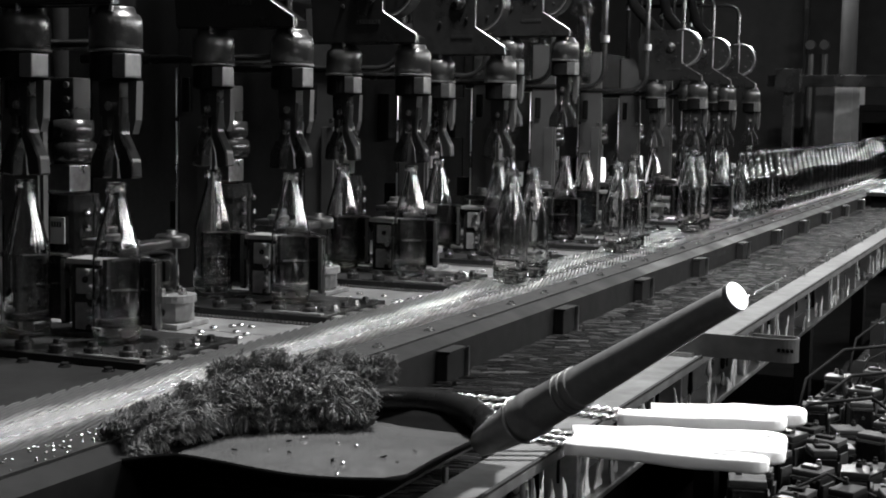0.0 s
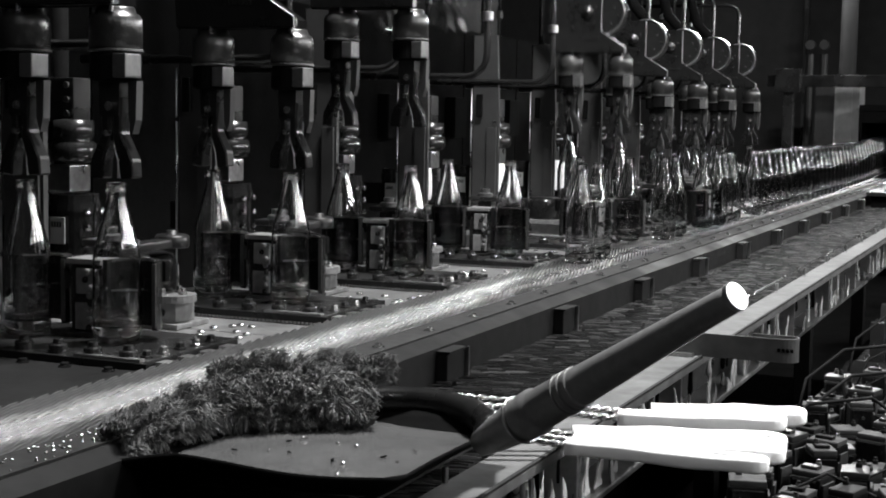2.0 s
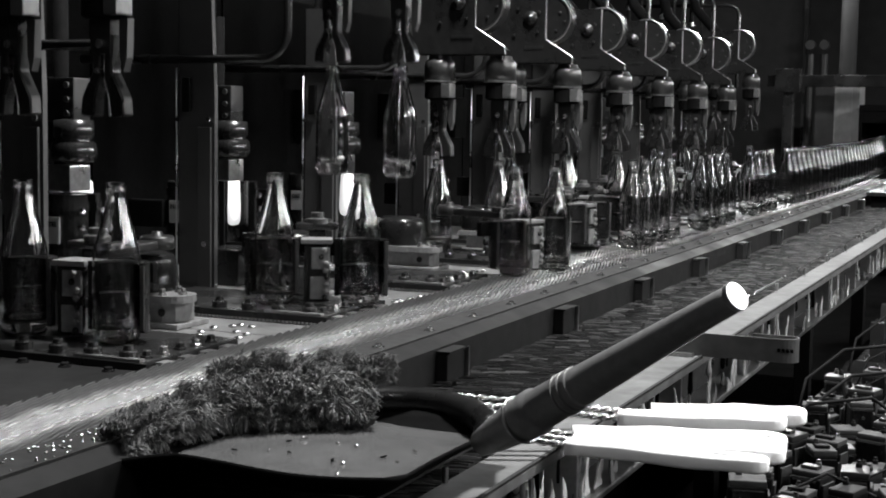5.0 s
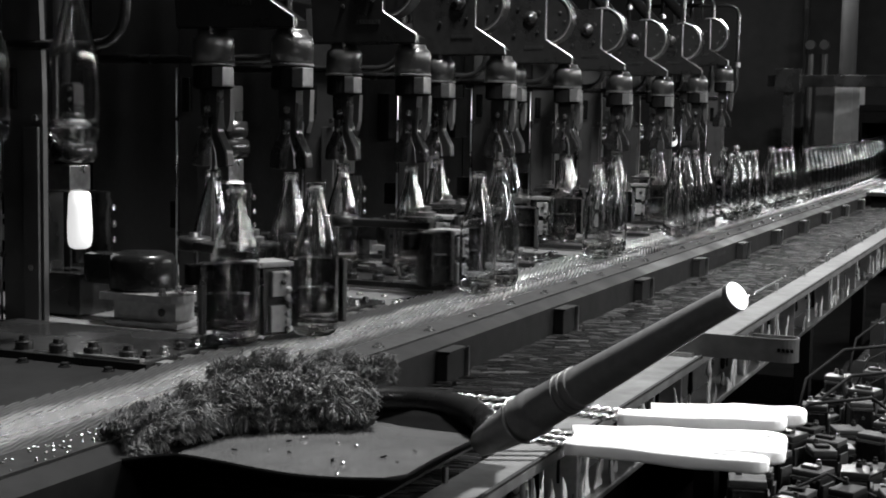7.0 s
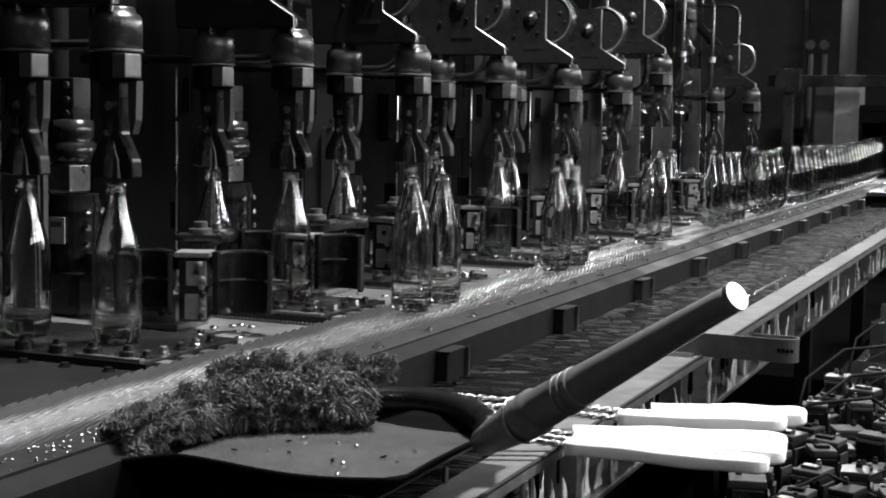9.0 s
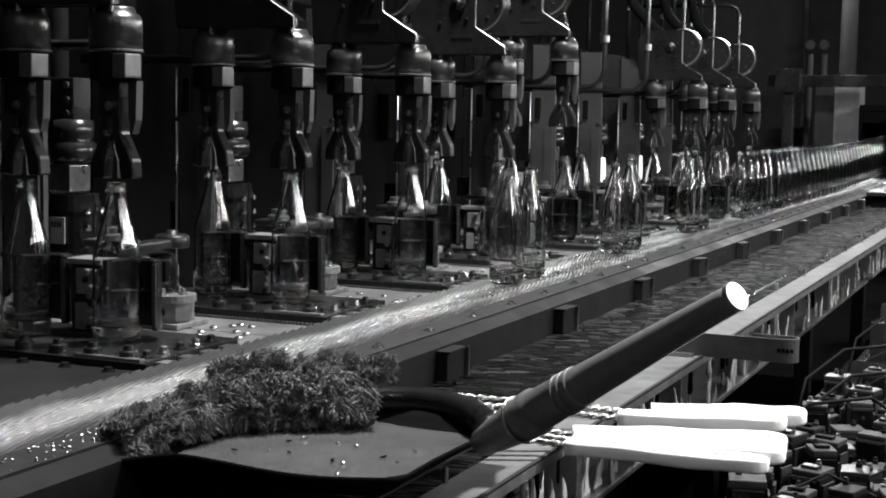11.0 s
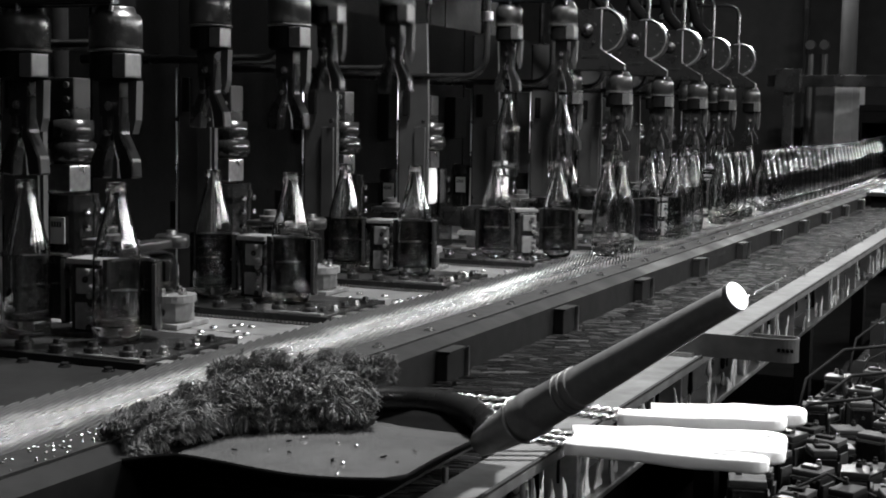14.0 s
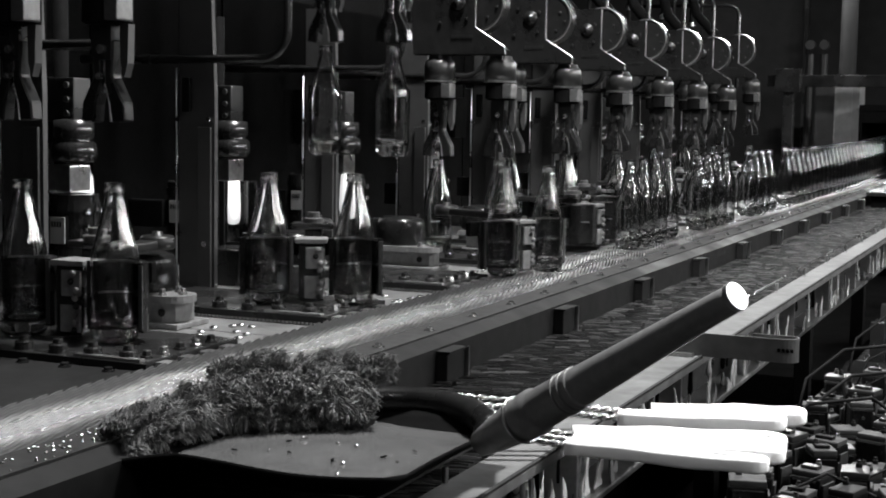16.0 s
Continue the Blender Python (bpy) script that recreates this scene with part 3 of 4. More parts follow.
def molds():
    firsts = {s: mold_half(s) for s in (-1, 1)}
    opening = [(-1.0, 0), (4.9, 0), (5.4, 1), (7.6, 1), (7.9, 0), (10.5, 0)]
    for n in range(10):
        for s in (-1, 1):
            ob = firsts[s] if n == 0 else copy_thing(firsts[s], pose(0, 0, 0))
            rows = []
            for k in range(-1, 3):
                for tau, o in opening[1:-1]:
                    rows.append((k * P - n * STEP + tau, Vector((MX - (0.11 if s < 0 else 0.03) * o, Y0 + MY + n * PITCH + s * 0.002 + (0.0 if s < 0 else 0.075) * o, 0))))
            MOLDS.append((ob, clip_rows(rows)))


molds()


def parisons():
    """Glowing gobs of glass that hang in the open moulds."""
    bm = turned([(0.0, 1.099), (0.012, 1.100), (0.019, 1.104), (0.022, 1.115), (0.0225, 1.14), (0.021, 1.175), (0.0195, 1.2), (0.016, 1.204), (0.0, 1.2045)], 20, close=False)
    me = mesh_from(bm, "parison", M_HOT, True)
    for n in range(10):
        ob = tagged(new("parison", me), "glowing white-hot glass parison hanging in a mould", "glass parison", "parisons")
        rows = []
        at = Vector((MX, Y0 + MY + n * PITCH, 0))
        for k in range(-1, 3):
            b = k * P - n * STEP
            for tau, d, tilt in ((3.7, (-0.62, 0, 0), 0), (4.1, (-0.62, 0, 0.3), -20), (4.4, (-0.6, 0, 0.66), -30), (4.5, (-0.1, 0.1, 0.50), -40), (4.58, (0.0, 0.06, 0.22), -25), (4.75, (0.02, 0.05, 0.15), -18), (4.9, (-0.06, 0.10, 0.02), 0), (6.1, (-0.06, 0.10, 0.0), 0), (6.35, (0.012, 0, 0), 0), (8.1, (0.012, 0, 0), 0), (8.7, (0, 0, -0.34), 0), (9.6, (-0.62, 0, -0.34), 0), (10.4, (-0.62, 0, 0), 0)):
                rows.append((b + tau, at + Vector(d), tilt))
        rows.sort(key=lambda r: r[0])

        def where(t):
            for p, q in zip(rows, rows[1:]):
                if p[0] <= t <= q[0]:
                    f = (t - p[0]) / max(1e-6, q[0] - p[0])
                    return p[1].lerp(q[1], f), p[2] + f * (q[2] - p[2])
            return rows[-1][1:]
        keys = [0.0] + [r[0] for r in rows if 0.05 < r[0] < 15.95] + [16.0]
        pivot = Matrix.Translation((0, 0, 1.15))
        PARISONS.append((ob, [(t, Matrix.Translation(where(t)[0]) @ pivot @ pose(0, 0, 0, 0, where(t)[1], 0) @ pivot.inverted()) for t in keys]))


parisons()


def housings():
    h = thing("mould_housing", "black open-topped housing behind a machine section", "machine housing", "mould housings")
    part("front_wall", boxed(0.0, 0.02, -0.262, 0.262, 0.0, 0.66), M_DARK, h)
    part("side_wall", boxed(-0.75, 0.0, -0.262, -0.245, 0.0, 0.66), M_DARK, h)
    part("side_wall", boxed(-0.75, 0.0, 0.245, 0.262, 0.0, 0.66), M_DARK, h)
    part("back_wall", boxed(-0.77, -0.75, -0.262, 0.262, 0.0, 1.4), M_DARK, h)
    part("shelf", boxed(-0.74, 0.0, -0.24, 0.24, 0.06, 0.088), M_IRON, h, "steel shelf under waiting bottles")
    part("valve_box", boxed(0.021, 0.06, 0.10, 0.2, 0.28, 0.42, 0.006), M_DARK, h)
    for n in range(10):
        m = pose(-1.98, Y0 + n * PITCH, 1.0)
        if n == 0:
            h.matrix_basis = m
        else:
            copy_thing(h, m)


housings()


def pusher_bases():
    b = thing("pivot_casting", "grey cast block carrying the pusher pivot on the deck", "machine block", "pusher blocks")
    part("block", extruded([(-0.07, -0.03), (0.03, -0.03), (0.05, -0.02), (0.055, 0.0), (0.055, 0.03), (-0.07, 0.04)], 0.9925, 1.026, "xy"), M_CAST, b)
    part("flange", extruded([(-0.09, -0.045)] + [(0.035 + 0.04 * math.cos(a), -0.005 + 0.04 * math.sin(a)) for a in [-1.57 + 0.26 * i for i in range(13)]] + [(-0.09, 0.055)], 1.0265, 1.039, "xy"), M_CAST, b, "rounded steel flange plate")
    part("foot_plate", boxed(-0.08, 0.07, -0.045, 0.055, 0.983, 0.992, 0.002), M_CAST, b)
    part("oil_hole", turned([(0.007, 0), (0.007, 0.003), (0.003, 0.004), (0, 0.004)], 10, (0.03, -0.034, 1.009), "y"), M_IRON, b)
    part("cover", turned([(0.0, 1.0395), (0.056, 1.0395), (0.058, 1.045), (0.058, 1.09), (0.054, 1.101), (0.045, 1.105), (0.0, 1.105)], 28, (-0.045, 0.02, 0), "z", False), M_CUP, b, "dark round pivot cover", smooth=True)
    part("cover_arm", boxed(-0.16, -0.05, 0.0, 0.05, 1.045, 1.10, 0.010), M_CUP, b)
    for x, y in ((0.03, -0.03), (0.055, -0.005), (0.03, 0.02)):
        bm = bmesh.new()
        bolt(bm, x, y, 1.039, 0.006, 0.010)
        part("bolt", bm, M_STEEL, b)
    for n in range(10):
        m = pose(-1.42, Y0 + 0.275 + n * PITCH, 0)
        if n == 0:
            b.matrix_basis = m
        else:
            copy_thing(b, m)


pusher_bases()


def deck_litter():
    """Broken rings and drops of glass lying on the deck."""
    rnd = random.Random(8)
    me = mesh_from(turned([(0.003, 0.0), (0.007, 0.0), (0.0075, 0.003), (0.004, 0.0045)], 10), "glass_chip", M_CHROME, True)
    for n in range(0, 5):
        for i in range(10):
            x, y = rnd.uniform(-1.32, -1.17), Y0 + n * PITCH + 0.265 + rnd.uniform(-0.07, 0.07)
            ob = tagged(new("glass_chip", me), "small shiny ring of waste glass on the deck", "glass chip", "glass chips")
            ob.matrix_basis = pose(x, y, 0.983, 0, 0, rnd.uniform(0, 180))


deck_litter()


# ---- scrap conveyor and its rail ----
def guide_details():
    b = thing("guide_bracket", "small black steel bracket under the conveyor guide", "bracket", "guide brackets")
    part("face", boxed(0.0, 0.02, -0.035, 0.035, -0.045, 0.0, 0.003), M_SIDE, b)
    part("lip", boxed(0.0, 0.026, 0.036, 0.041, -0.045, 0.003, 0.001), M_STEEL, b)
    part("rim", boxed(0.0, 0.024, -0.036, 0.035, 0.001, 0.004), M_SIDE, b)
    s = thing("guide_bolt", "shiny bolt with washer on the conveyor guide", "bolt", "guide bolts")
    part("washer", turned([(0.0, 0), (0.010, 0), (0.010, 0.0015), (0.0, 0.0015)], 14, close=False), M_CHROME, s)
    part("bolt_head", turned([(0.006, 0.0015), (0.006, 0.006), (0.003, 0.007)], 6), M_CHROME, s)
    first = [True, True]
    for n in range(0, 13):
        y = 2.02 + n * 0.56
        if first[0]:
            b.matrix_basis, first[0] = pose(-0.867, y, 0.985), False
        else:
            copy_thing(b, pose(-0.867, y, 0.985))
        for k in range(3):
            yy = y - 0.14 + 0.187 * k
            if first[1]:
                s.matrix_basis, first[1] = pose(-0.915, yy, 1.006), False
            else:
                copy_thing(s, pose(-0.915, yy, 1.006))


guide_details()


def vary_by_island(m, lo, hi):
    """Let every loose piece of a mesh take a base colour of its own."""
    t = m.node_tree
    b = t.nodes["Principled BSDF"]
    g, r = t.nodes.new("ShaderNodeNewGeometry"), t.nodes.new("ShaderNodeMapRange")
    p = t.nodes.new("ShaderNodeMath")
    p.operation = "POWER"
    p.inputs[1].default_value = 3.0
    t.links.new(g.outputs["Random Per Island"], p.inputs[0])
    t.links.new(p.outputs[0], r.inputs["Value"])
    r.inputs["To Min"].default_value, r.inputs["To Max"].default_value = lo, hi
    t.links.new(r.outputs[0], b.inputs["Base Color"])


vary_by_island(M_WIRE, 0.004, 0.085)


def scrap_conveyor():
    c = thing("scrap_conveyor", "dark return conveyor of blackened wire mesh", "conveyor")
    part("slide_bed", boxed(-0.866, -0.60, -0.4, 9.5, 0.88, 0.929), M_DARK, c)
    rnd = random.Random(3)
    verts, faces = [], []
    y = 0.9
    while y < 9.4:
        x = -0.862
        while x < -0.61:
            ln = rnd.uniform(0.01, 0.045)
            xe = min(x + ln, -0.603)
            segs = 4
            dz, dyy = rnd.uniform(-0.002, 0.002), rnd.uniform(-0.006, 0.006)
            bow = rnd.uniform(0.0002, 0.0012)
            w = rnd.uniform(0.0007, 0.0014)
            i0 = len(verts)
            for k in range(segs + 1):
                s = k / segs
                xx = x + (xe - x) * s
                z = 0.9415 + dz + bow * math.sin(math.pi * s)
                yy = y + dyy + 0.33 * (xx + 0.862)
                verts += [(xx, yy - w, z - 0.0022), (xx, yy - 0.0004, z), (xx, yy + 0.0004, z), (xx, yy + w, z - 0.0022)]
            for k in range(segs):
                a = i0 + 4 * k
                faces += [(a, a + 4, a + 5, a + 1), (a + 1, a + 5, a + 6, a + 2), (a + 2, a + 6, a + 7, a + 3)]
            x = xe + rnd.uniform(0.0, 0.03)
        y += 0.0120 if y < 4.0 else 0.022
    me = bpy.data.meshes.new("wire_mesh")
    me.from_pydata(verts, [], faces)
    me.materials.append(M_WIRE)
    w = new("wire_mesh", me)
    w.parent = c
    tagged(w, "blackened wavy wires of the mesh", kind="stuff")


scrap_conveyor()


M_DRIP = material("dripped_glass", 0.5, 0.2, 0.0, 60, 0.5, 0.1)


M_RAIL = material("stained_rail_steel", 0.105, 0.75, 0.0, 30, 0.5, 0.2, spec=0.1)


def side_rail():
    r = thing("side_rail", "rust-stained steel side rail with dripped glass", "rail")
    part("top_flange", boxed(-0.60, -0.535, -0.4, 9.5, 0.938, 0.95, 0.002), M_RAIL, r)
    part("edge_bar", boxed(-0.540, -0.535, -0.4, 9.5, 0.951, 0.954), M_GUIDE, r)
    part("web", boxed(-0.60, -0.592, -0.4, 9.5, 0.84, 0.938), M_GUIDE, r)
    part("bottom_flange", boxed(-0.60, -0.535, -0.4, 9.5, 0.845, 0.853, 0.002), M_STEEL, r)
    rnd = random.Random(12)
    y = 1.15
    while y < 6.5:
        part("stiffener", boxed(-0.592, -0.54, y, y + 0.008, 0.853, 0.938), M_STEEL, r)
        y += 0.54
    for i in range(70):
        y = 1.25 + 5.0 * rnd.random() ** 1.3
        h = rnd.uniform(0.02, 0.075)
        w = rnd.uniform(0.003, 0.008)
        x = rnd.uniform(-0.588, -0.55)
        pr = [(0.0, 0.938 - h), (w * 0.5, 0.938 - h * 0.97), (w * rnd.uniform(0.6, 1), 0.938 - h * 0.8), (w * 0.5, 0.938 - h * 0.4), (w * rnd.uniform(0.7, 1.2), 0.9375)]
        part("glass_drip", lathe(bmesh.new(), pr, 7, (x, y, 0)), M_DARK if i % 3 else M_DRIP, r, smooth=True)
    for i in range(85):
        y, hh, ww = 1.2 + 4.6 * rnd.random() ** 1.4, rnd.uniform(0.025, 0.078), rnd.uniform(0.006, 0.02)
        lean = rnd.uniform(-0.02, 0.02)
        left, right = [], []
        for k in range(6):
            f = k / 5
            mid = y + lean * f * f + 0.004 * math.sin(5 * f + i)
            half = ww * (1 - f) ** 0.8 * rnd.uniform(0.5, 1.1) + 0.0006
            left.append((mid - half, 0.8535 + hh * f))
            right.append((mid + half, 0.8535 + hh * f))
        x = rnd.choice((-0.5395, -0.545, -0.552, -0.56))
        part("glass_flake", extruded(left + right[::-1], x, x + 0.003, "yz"), M_DRIP if i % 4 else M_RAIL, r)
    for i in range(7):
        y = 1.5 + i * 1.1
        part("leg", boxed(-0.60, -0.56, y, y + 0.05, 0.0, 0.845, 0.004), M_DARK, r)
    g = part("guide_wire", tubed([(-0.612, -0.4, 0.965), (-0.612, 9.5, 0.965)], 0.002, 6), M_IRON, r)
    for i in range(18):
        y = 1.4 + i * 0.4
        part("wire_post", turned([(0.004, 0.945), (0.004, 0.968)], 6, (-0.612 + 0.014, y, 0)), M_STEEL, r)


side_rail()


def strap():
    s = thing("steel_strap", "flat grey steel strap with a looped end on the rail", "steel strap")
    loop = [(-0.40 + 0.022 * math.sin(a), 0.022 - 0.022 * math.cos(a)) for a in [math.pi * i / 10 for i in range(1, 11)]]
    line = [(-0.60, 0.0), (-0.40, 0.0)] + loop + [(-0.46, 0.044)]
    inner = [(x + 0.0, y + 0.003) for x, y in line[:2]] + [(-0.40 + 0.019 * math.sin(a), 0.022 - 0.019 * math.cos(a)) for a in [math.pi * i / 10 for i in range(1, 11)]] + [(-0.46, 0.041)]
    band = extruded(line + inner[::-1], 0.952, 0.992, "xy")
    ob = part("band", band, M_RAIL, s)
    bm = bmesh.new()
    for i in range(4):
        box(bm, -0.41 + i * 0.007, -0.405 + i * 0.007, -0.0012, 0.0, 0.97, 0.976)
    part("stamped_marks", bm, M_DARK, s, "stamped marks that cannot be read")
    part("foot", boxed(-0.60, -0.55, -0.012, 0.0, 0.951, 0.957), M_STEEL, s)
    s.matrix_basis = pose(0, 2.36, 0, 0, 0, 0)


strap()


# ---- shovel with oil, swabs ----
M_OIL = material("thick_dark_oil", 0.085, 0.07, 0.0, 14, 0.35, 0.02, wear=5.0)
M_FUR = material("oily_mop_fibre", 0.10, 0.6, 0.0, 80, 0.6, 0.0, spec=0.3)
M_TOP = material("scuffed_grey_cover", 0.055, 0.7, 0.0, 60, 0.6, 0.3, spec=0.1)
M_CLOTH = material("white_cloth_tape", 0.85, 0.9, 0.0, 60, 0.08, 0.4)


def shovel():
    s = thing("oil_pan", "shallow black steel pan full of dark oil", "oil pan")
    # the pan as a dished sheet with a raised rim
    n = 20
    bm = bmesh.new()
    c = [Vector((-0.885, 1.182)), Vector((-0.562, 1.205)), Vector((-0.562, 1.515)), Vector((-0.875, 1.53))]
    grid, under = [], []
    for j in range(n + 1):
        v = j / n
        row, low = [], []
        for i in range(n + 1):
            u = i / n
            p = c[0] * (1 - u) * (1 - v) + c[1] * u * (1 - v) + c[2] * u * v + c[3] * (1 - u) * v
            e = min(u, 1 - u, v, 1 - v) * 2
            z = 0.976 + 0.026 * max(0, 1 - e * 3.2) ** 1.5 + 0.004 * math.sin(7 * u + 3 * v)
            z -= 0.012 * max(0, 1 - u * 4) * (1 - v)
            row.append(bm.verts.new((p.x, p.y, z)))
            low.append(bm.verts.new((p.x * 0.999, p.y, z - 0.006)))
        grid.append(row)
        under.append(low)
    for j in range(n):
        for i in range(n):
            bm.faces.new((grid[j][i], grid[j][i + 1], grid[j + 1][i + 1], grid[j + 1][i]))
            bm.faces.new((under[j][i], under[j + 1][i], under[j + 1][i + 1], under[j][i + 1]))
    for k in range(n):
        bm.faces.new((grid[0][k], under[0][k], under[0][k + 1], grid[0][k + 1]))
        bm.faces.new((grid[n][k], grid[n][k + 1], under[n][k + 1], under[n][k]))
        bm.faces.new((grid[k][0], grid[k + 1][0], under[k + 1][0], under[k][0]))
        bm.faces.new((grid[k][n], under[k][n], under[k + 1][n], grid[k + 1][n]))
    bmesh.ops.recalc_face_normals(bm, faces=bm.faces)
    part("pan", bm, M_DARK, s, smooth=True)
    oil = bmesh.new()
    rnd = random.Random(2)
    m = 24
    rows = []
    for j in range(m + 1):
        row = []
        for i in range(m + 1):
            u, v = 0.10 + 0.84 * i / m, 0.06 + 0.86 * j / m
            p = c[0] * (1 - u) * (1 - v) + c[1] * u * (1 - v) + c[2] * u * v + c[3] * (1 - u) * v
            row.append(oil.verts.new((p.x, p.y, 0.9855 + 0.0012 * noise.noise((u * 9, v * 9, 0)))))
        rows.append(row)
    for j in range(m):
        for i in range(m):
            oil.faces.new((rows[j][i], rows[j][i + 1], rows[j + 1][i + 1], rows[j + 1][i]))
    part("oil_film", oil, M_OIL, s, "still film of thick dark oil", smooth=True)


shovel()


def torch():
    s = thing("torch", "long black tapered torch leaning on the oil pan, its lens lit", "torch")
    a, b = Vector((-0.545, 1.372, 1.006)), Vector((-0.2525, 1.235, 1.1975))
    ks = (0, 0.08, 0.20, 0.255, 0.26, 0.275, 0.30, 0.38, 0.385, 0.395, 0.40, 0.41, 0.415, 0.425, 0.43, 0.5, 0.97, 1.0)
    rs = (0.014, 0.019, 0.0235, 0.0245, 0.0225, 0.0215, 0.0215, 0.0205, 0.0213, 0.0213, 0.0202, 0.0202, 0.0212, 0.0212, 0.0198, 0.019, 0.0128, 0.0128)
    part("body", tubed([a.lerp(b, k) for k in ks], list(rs), 28), M_TUBE, s, "matt black barrel with ring grooves", smooth=True)
    d = (b - a).normalized()
    for k, r in ((0.185, 0.0262), (0.375, 0.0222), (0.40, 0.0218), (0.43, 0.0216)):
        q = a.lerp(b, k)
        part("ring", tubed([q - d * 0.0016, q - d * 0.001, q + d * 0.001, q + d * 0.0016], [r - 0.001, r, r, r - 0.001], 28), M_TUBE if k > 0.2 else M_STEEL, s)
    part("rim", tubed([b - d * 0.004, b + d * 0.0015], [0.0134, 0.0134], 28), M_STEEL, s)
    part("lens", tubed([b + d * 0.0016, b + d * 0.0022], [0.0122, 0.0122], 28), M_LENS, s, "glowing white lens")


M_TUBE = material("matt_black_barrel", 0.15, 0.45, 0.0, 90, 0.3, 0.1)
M_LENS = material("lit_lens", 0.8, 0.4, 0.0, 20, 0.1, 0.0, emit=2.5)
torch()


def bristles(path, r, count, seed, length):
    rnd = random.Random(seed)
    verts, faces = [], []
    path = [Vector(p) for p in path]
    for _ in range(count):
        k = rnd.random() * (len(path) - 1)
        i = min(int(k), len(path) - 2)
        p = path[i].lerp(path[i + 1], k - i)
        d = (path[i + 1] - path[i]).normalized()
        a = rnd.uniform(0, 6.283)
        s = d.cross(Vector((0, 0, 1))).normalized()
        w = s.cross(d)
        radial = math.cos(a) * s + math.sin(a) * w
        clump = noise.noise_vector(p * 42 + radial * 2.2)
        out = (radial * 0.7 + 2.6 * clump + 0.25 * d * rnd.uniform(-1, 1.4)).normalized()
        bend = Vector((rnd.uniform(-0.5, 0.5), rnd.uniform(-0.5, 0.5), rnd.uniform(-1.1, 0.2))) * 1.3
        start = p + radial * r * rnd.uniform(0.5, 1.0) * (1 + 0.5 * clump.x)
        ln = length * rnd.uniform(0.6, 1.3)
        mid = start + out * ln * 0.55 + bend * ln * 0.2
        tip = start + out * ln + bend * ln * 0.7
        side = out.cross(Vector((rnd.uniform(-1, 1), rnd.uniform(-1, 1), rnd.uniform(-1, 1)))).normalized() * rnd.uniform(0.0005, 0.0010)
        up = out.cross(side)
        j = len(verts)
        for q, f in ((start, 1.0), (mid, 0.95)):
            verts += [tuple(q + side * f), tuple(q - side * 0.5 * f + up * 0.9 * f), tuple(q - side * 0.5 * f - up * 0.9 * f)]
        verts.append(tuple(tip))
        for e in range(3):
            g = (e + 1) % 3
            faces += [(j + e, j + g, j + 3 + g, j + 3 + e), (j + 3 + e, j + 3 + g, j + 6)]
    me = bpy.data.meshes.new("bristles")
    me.from_pydata(verts, [], faces)
    me.materials.append(M_FUR)
    return me


def tape_loop(q0, q1, r, seed):
    """Two flat strands of tape that leave the shaft together, part and close in a rounded end, with a slot between them."""
    d = (q1 - q0).normalized()
    across = (Vector((0, 0, 1)).cross(d)).normalized()
    up = d.cross(across)
    ln = (q1 - q0).length
    line = []
    for k in range(19):
        f = k / 18
        gap = r * (0.30 + 0.42 * min(1, f * 1.6) + 0.03 * math.sin(9 * f + seed))
        line.append(q0 + d * (ln * f) + across * gap)
    for k in range(1, 8):
        a = math.pi * k / 8
        line.append(q1 + d * (r * 0.55 * math.sin(a)) + across * (r * 0.72 * math.cos(a)))
    for k in range(18, -1, -1):
        f = k / 18
        gap = r * (0.30 + 0.42 * min(1, f * 1.6) + 0.03 * math.sin(7 * f + seed * 2))
        line.append(q0 + d * (ln * f) - across * gap)
    bm = bmesh.new()
    rings = []
    for k, p in enumerate(line):
        t = (line[min(k + 1, len(line) - 1)] - line[max(k - 1, 0)]).normalized()
        side = up.cross(t).normalized()
        w = r * (0.44 + 0.015 * math.sin(k * 1.3 + seed))
        h = r * (0.42 + 0.02 * math.sin(k * 0.9 + seed * 1.7))
        lift = up * (0.0006 * math.sin(k * 0.55 + seed))
        rings.append([bm.verts.new(p + lift + side * w * math.cos(a) * abs(math.cos(a)) ** -0.6 + up * h * math.sin(a) * abs(math.sin(a)) ** -0.6) for a in [0.3 + 2 * math.pi * i / 12 for i in range(12)]])
    for a, b in zip(rings, rings[1:]):
        for i in range(12):
            bm.faces.new((a[i], a[(i + 1) % 12], b[(i + 1) % 12], b[i]))
    bm.faces.new(rings[0][::-1])
    bm.faces.new(rings[-1])
    bmesh.ops.recalc_face_normals(bm, faces=bm.faces)
    return bm


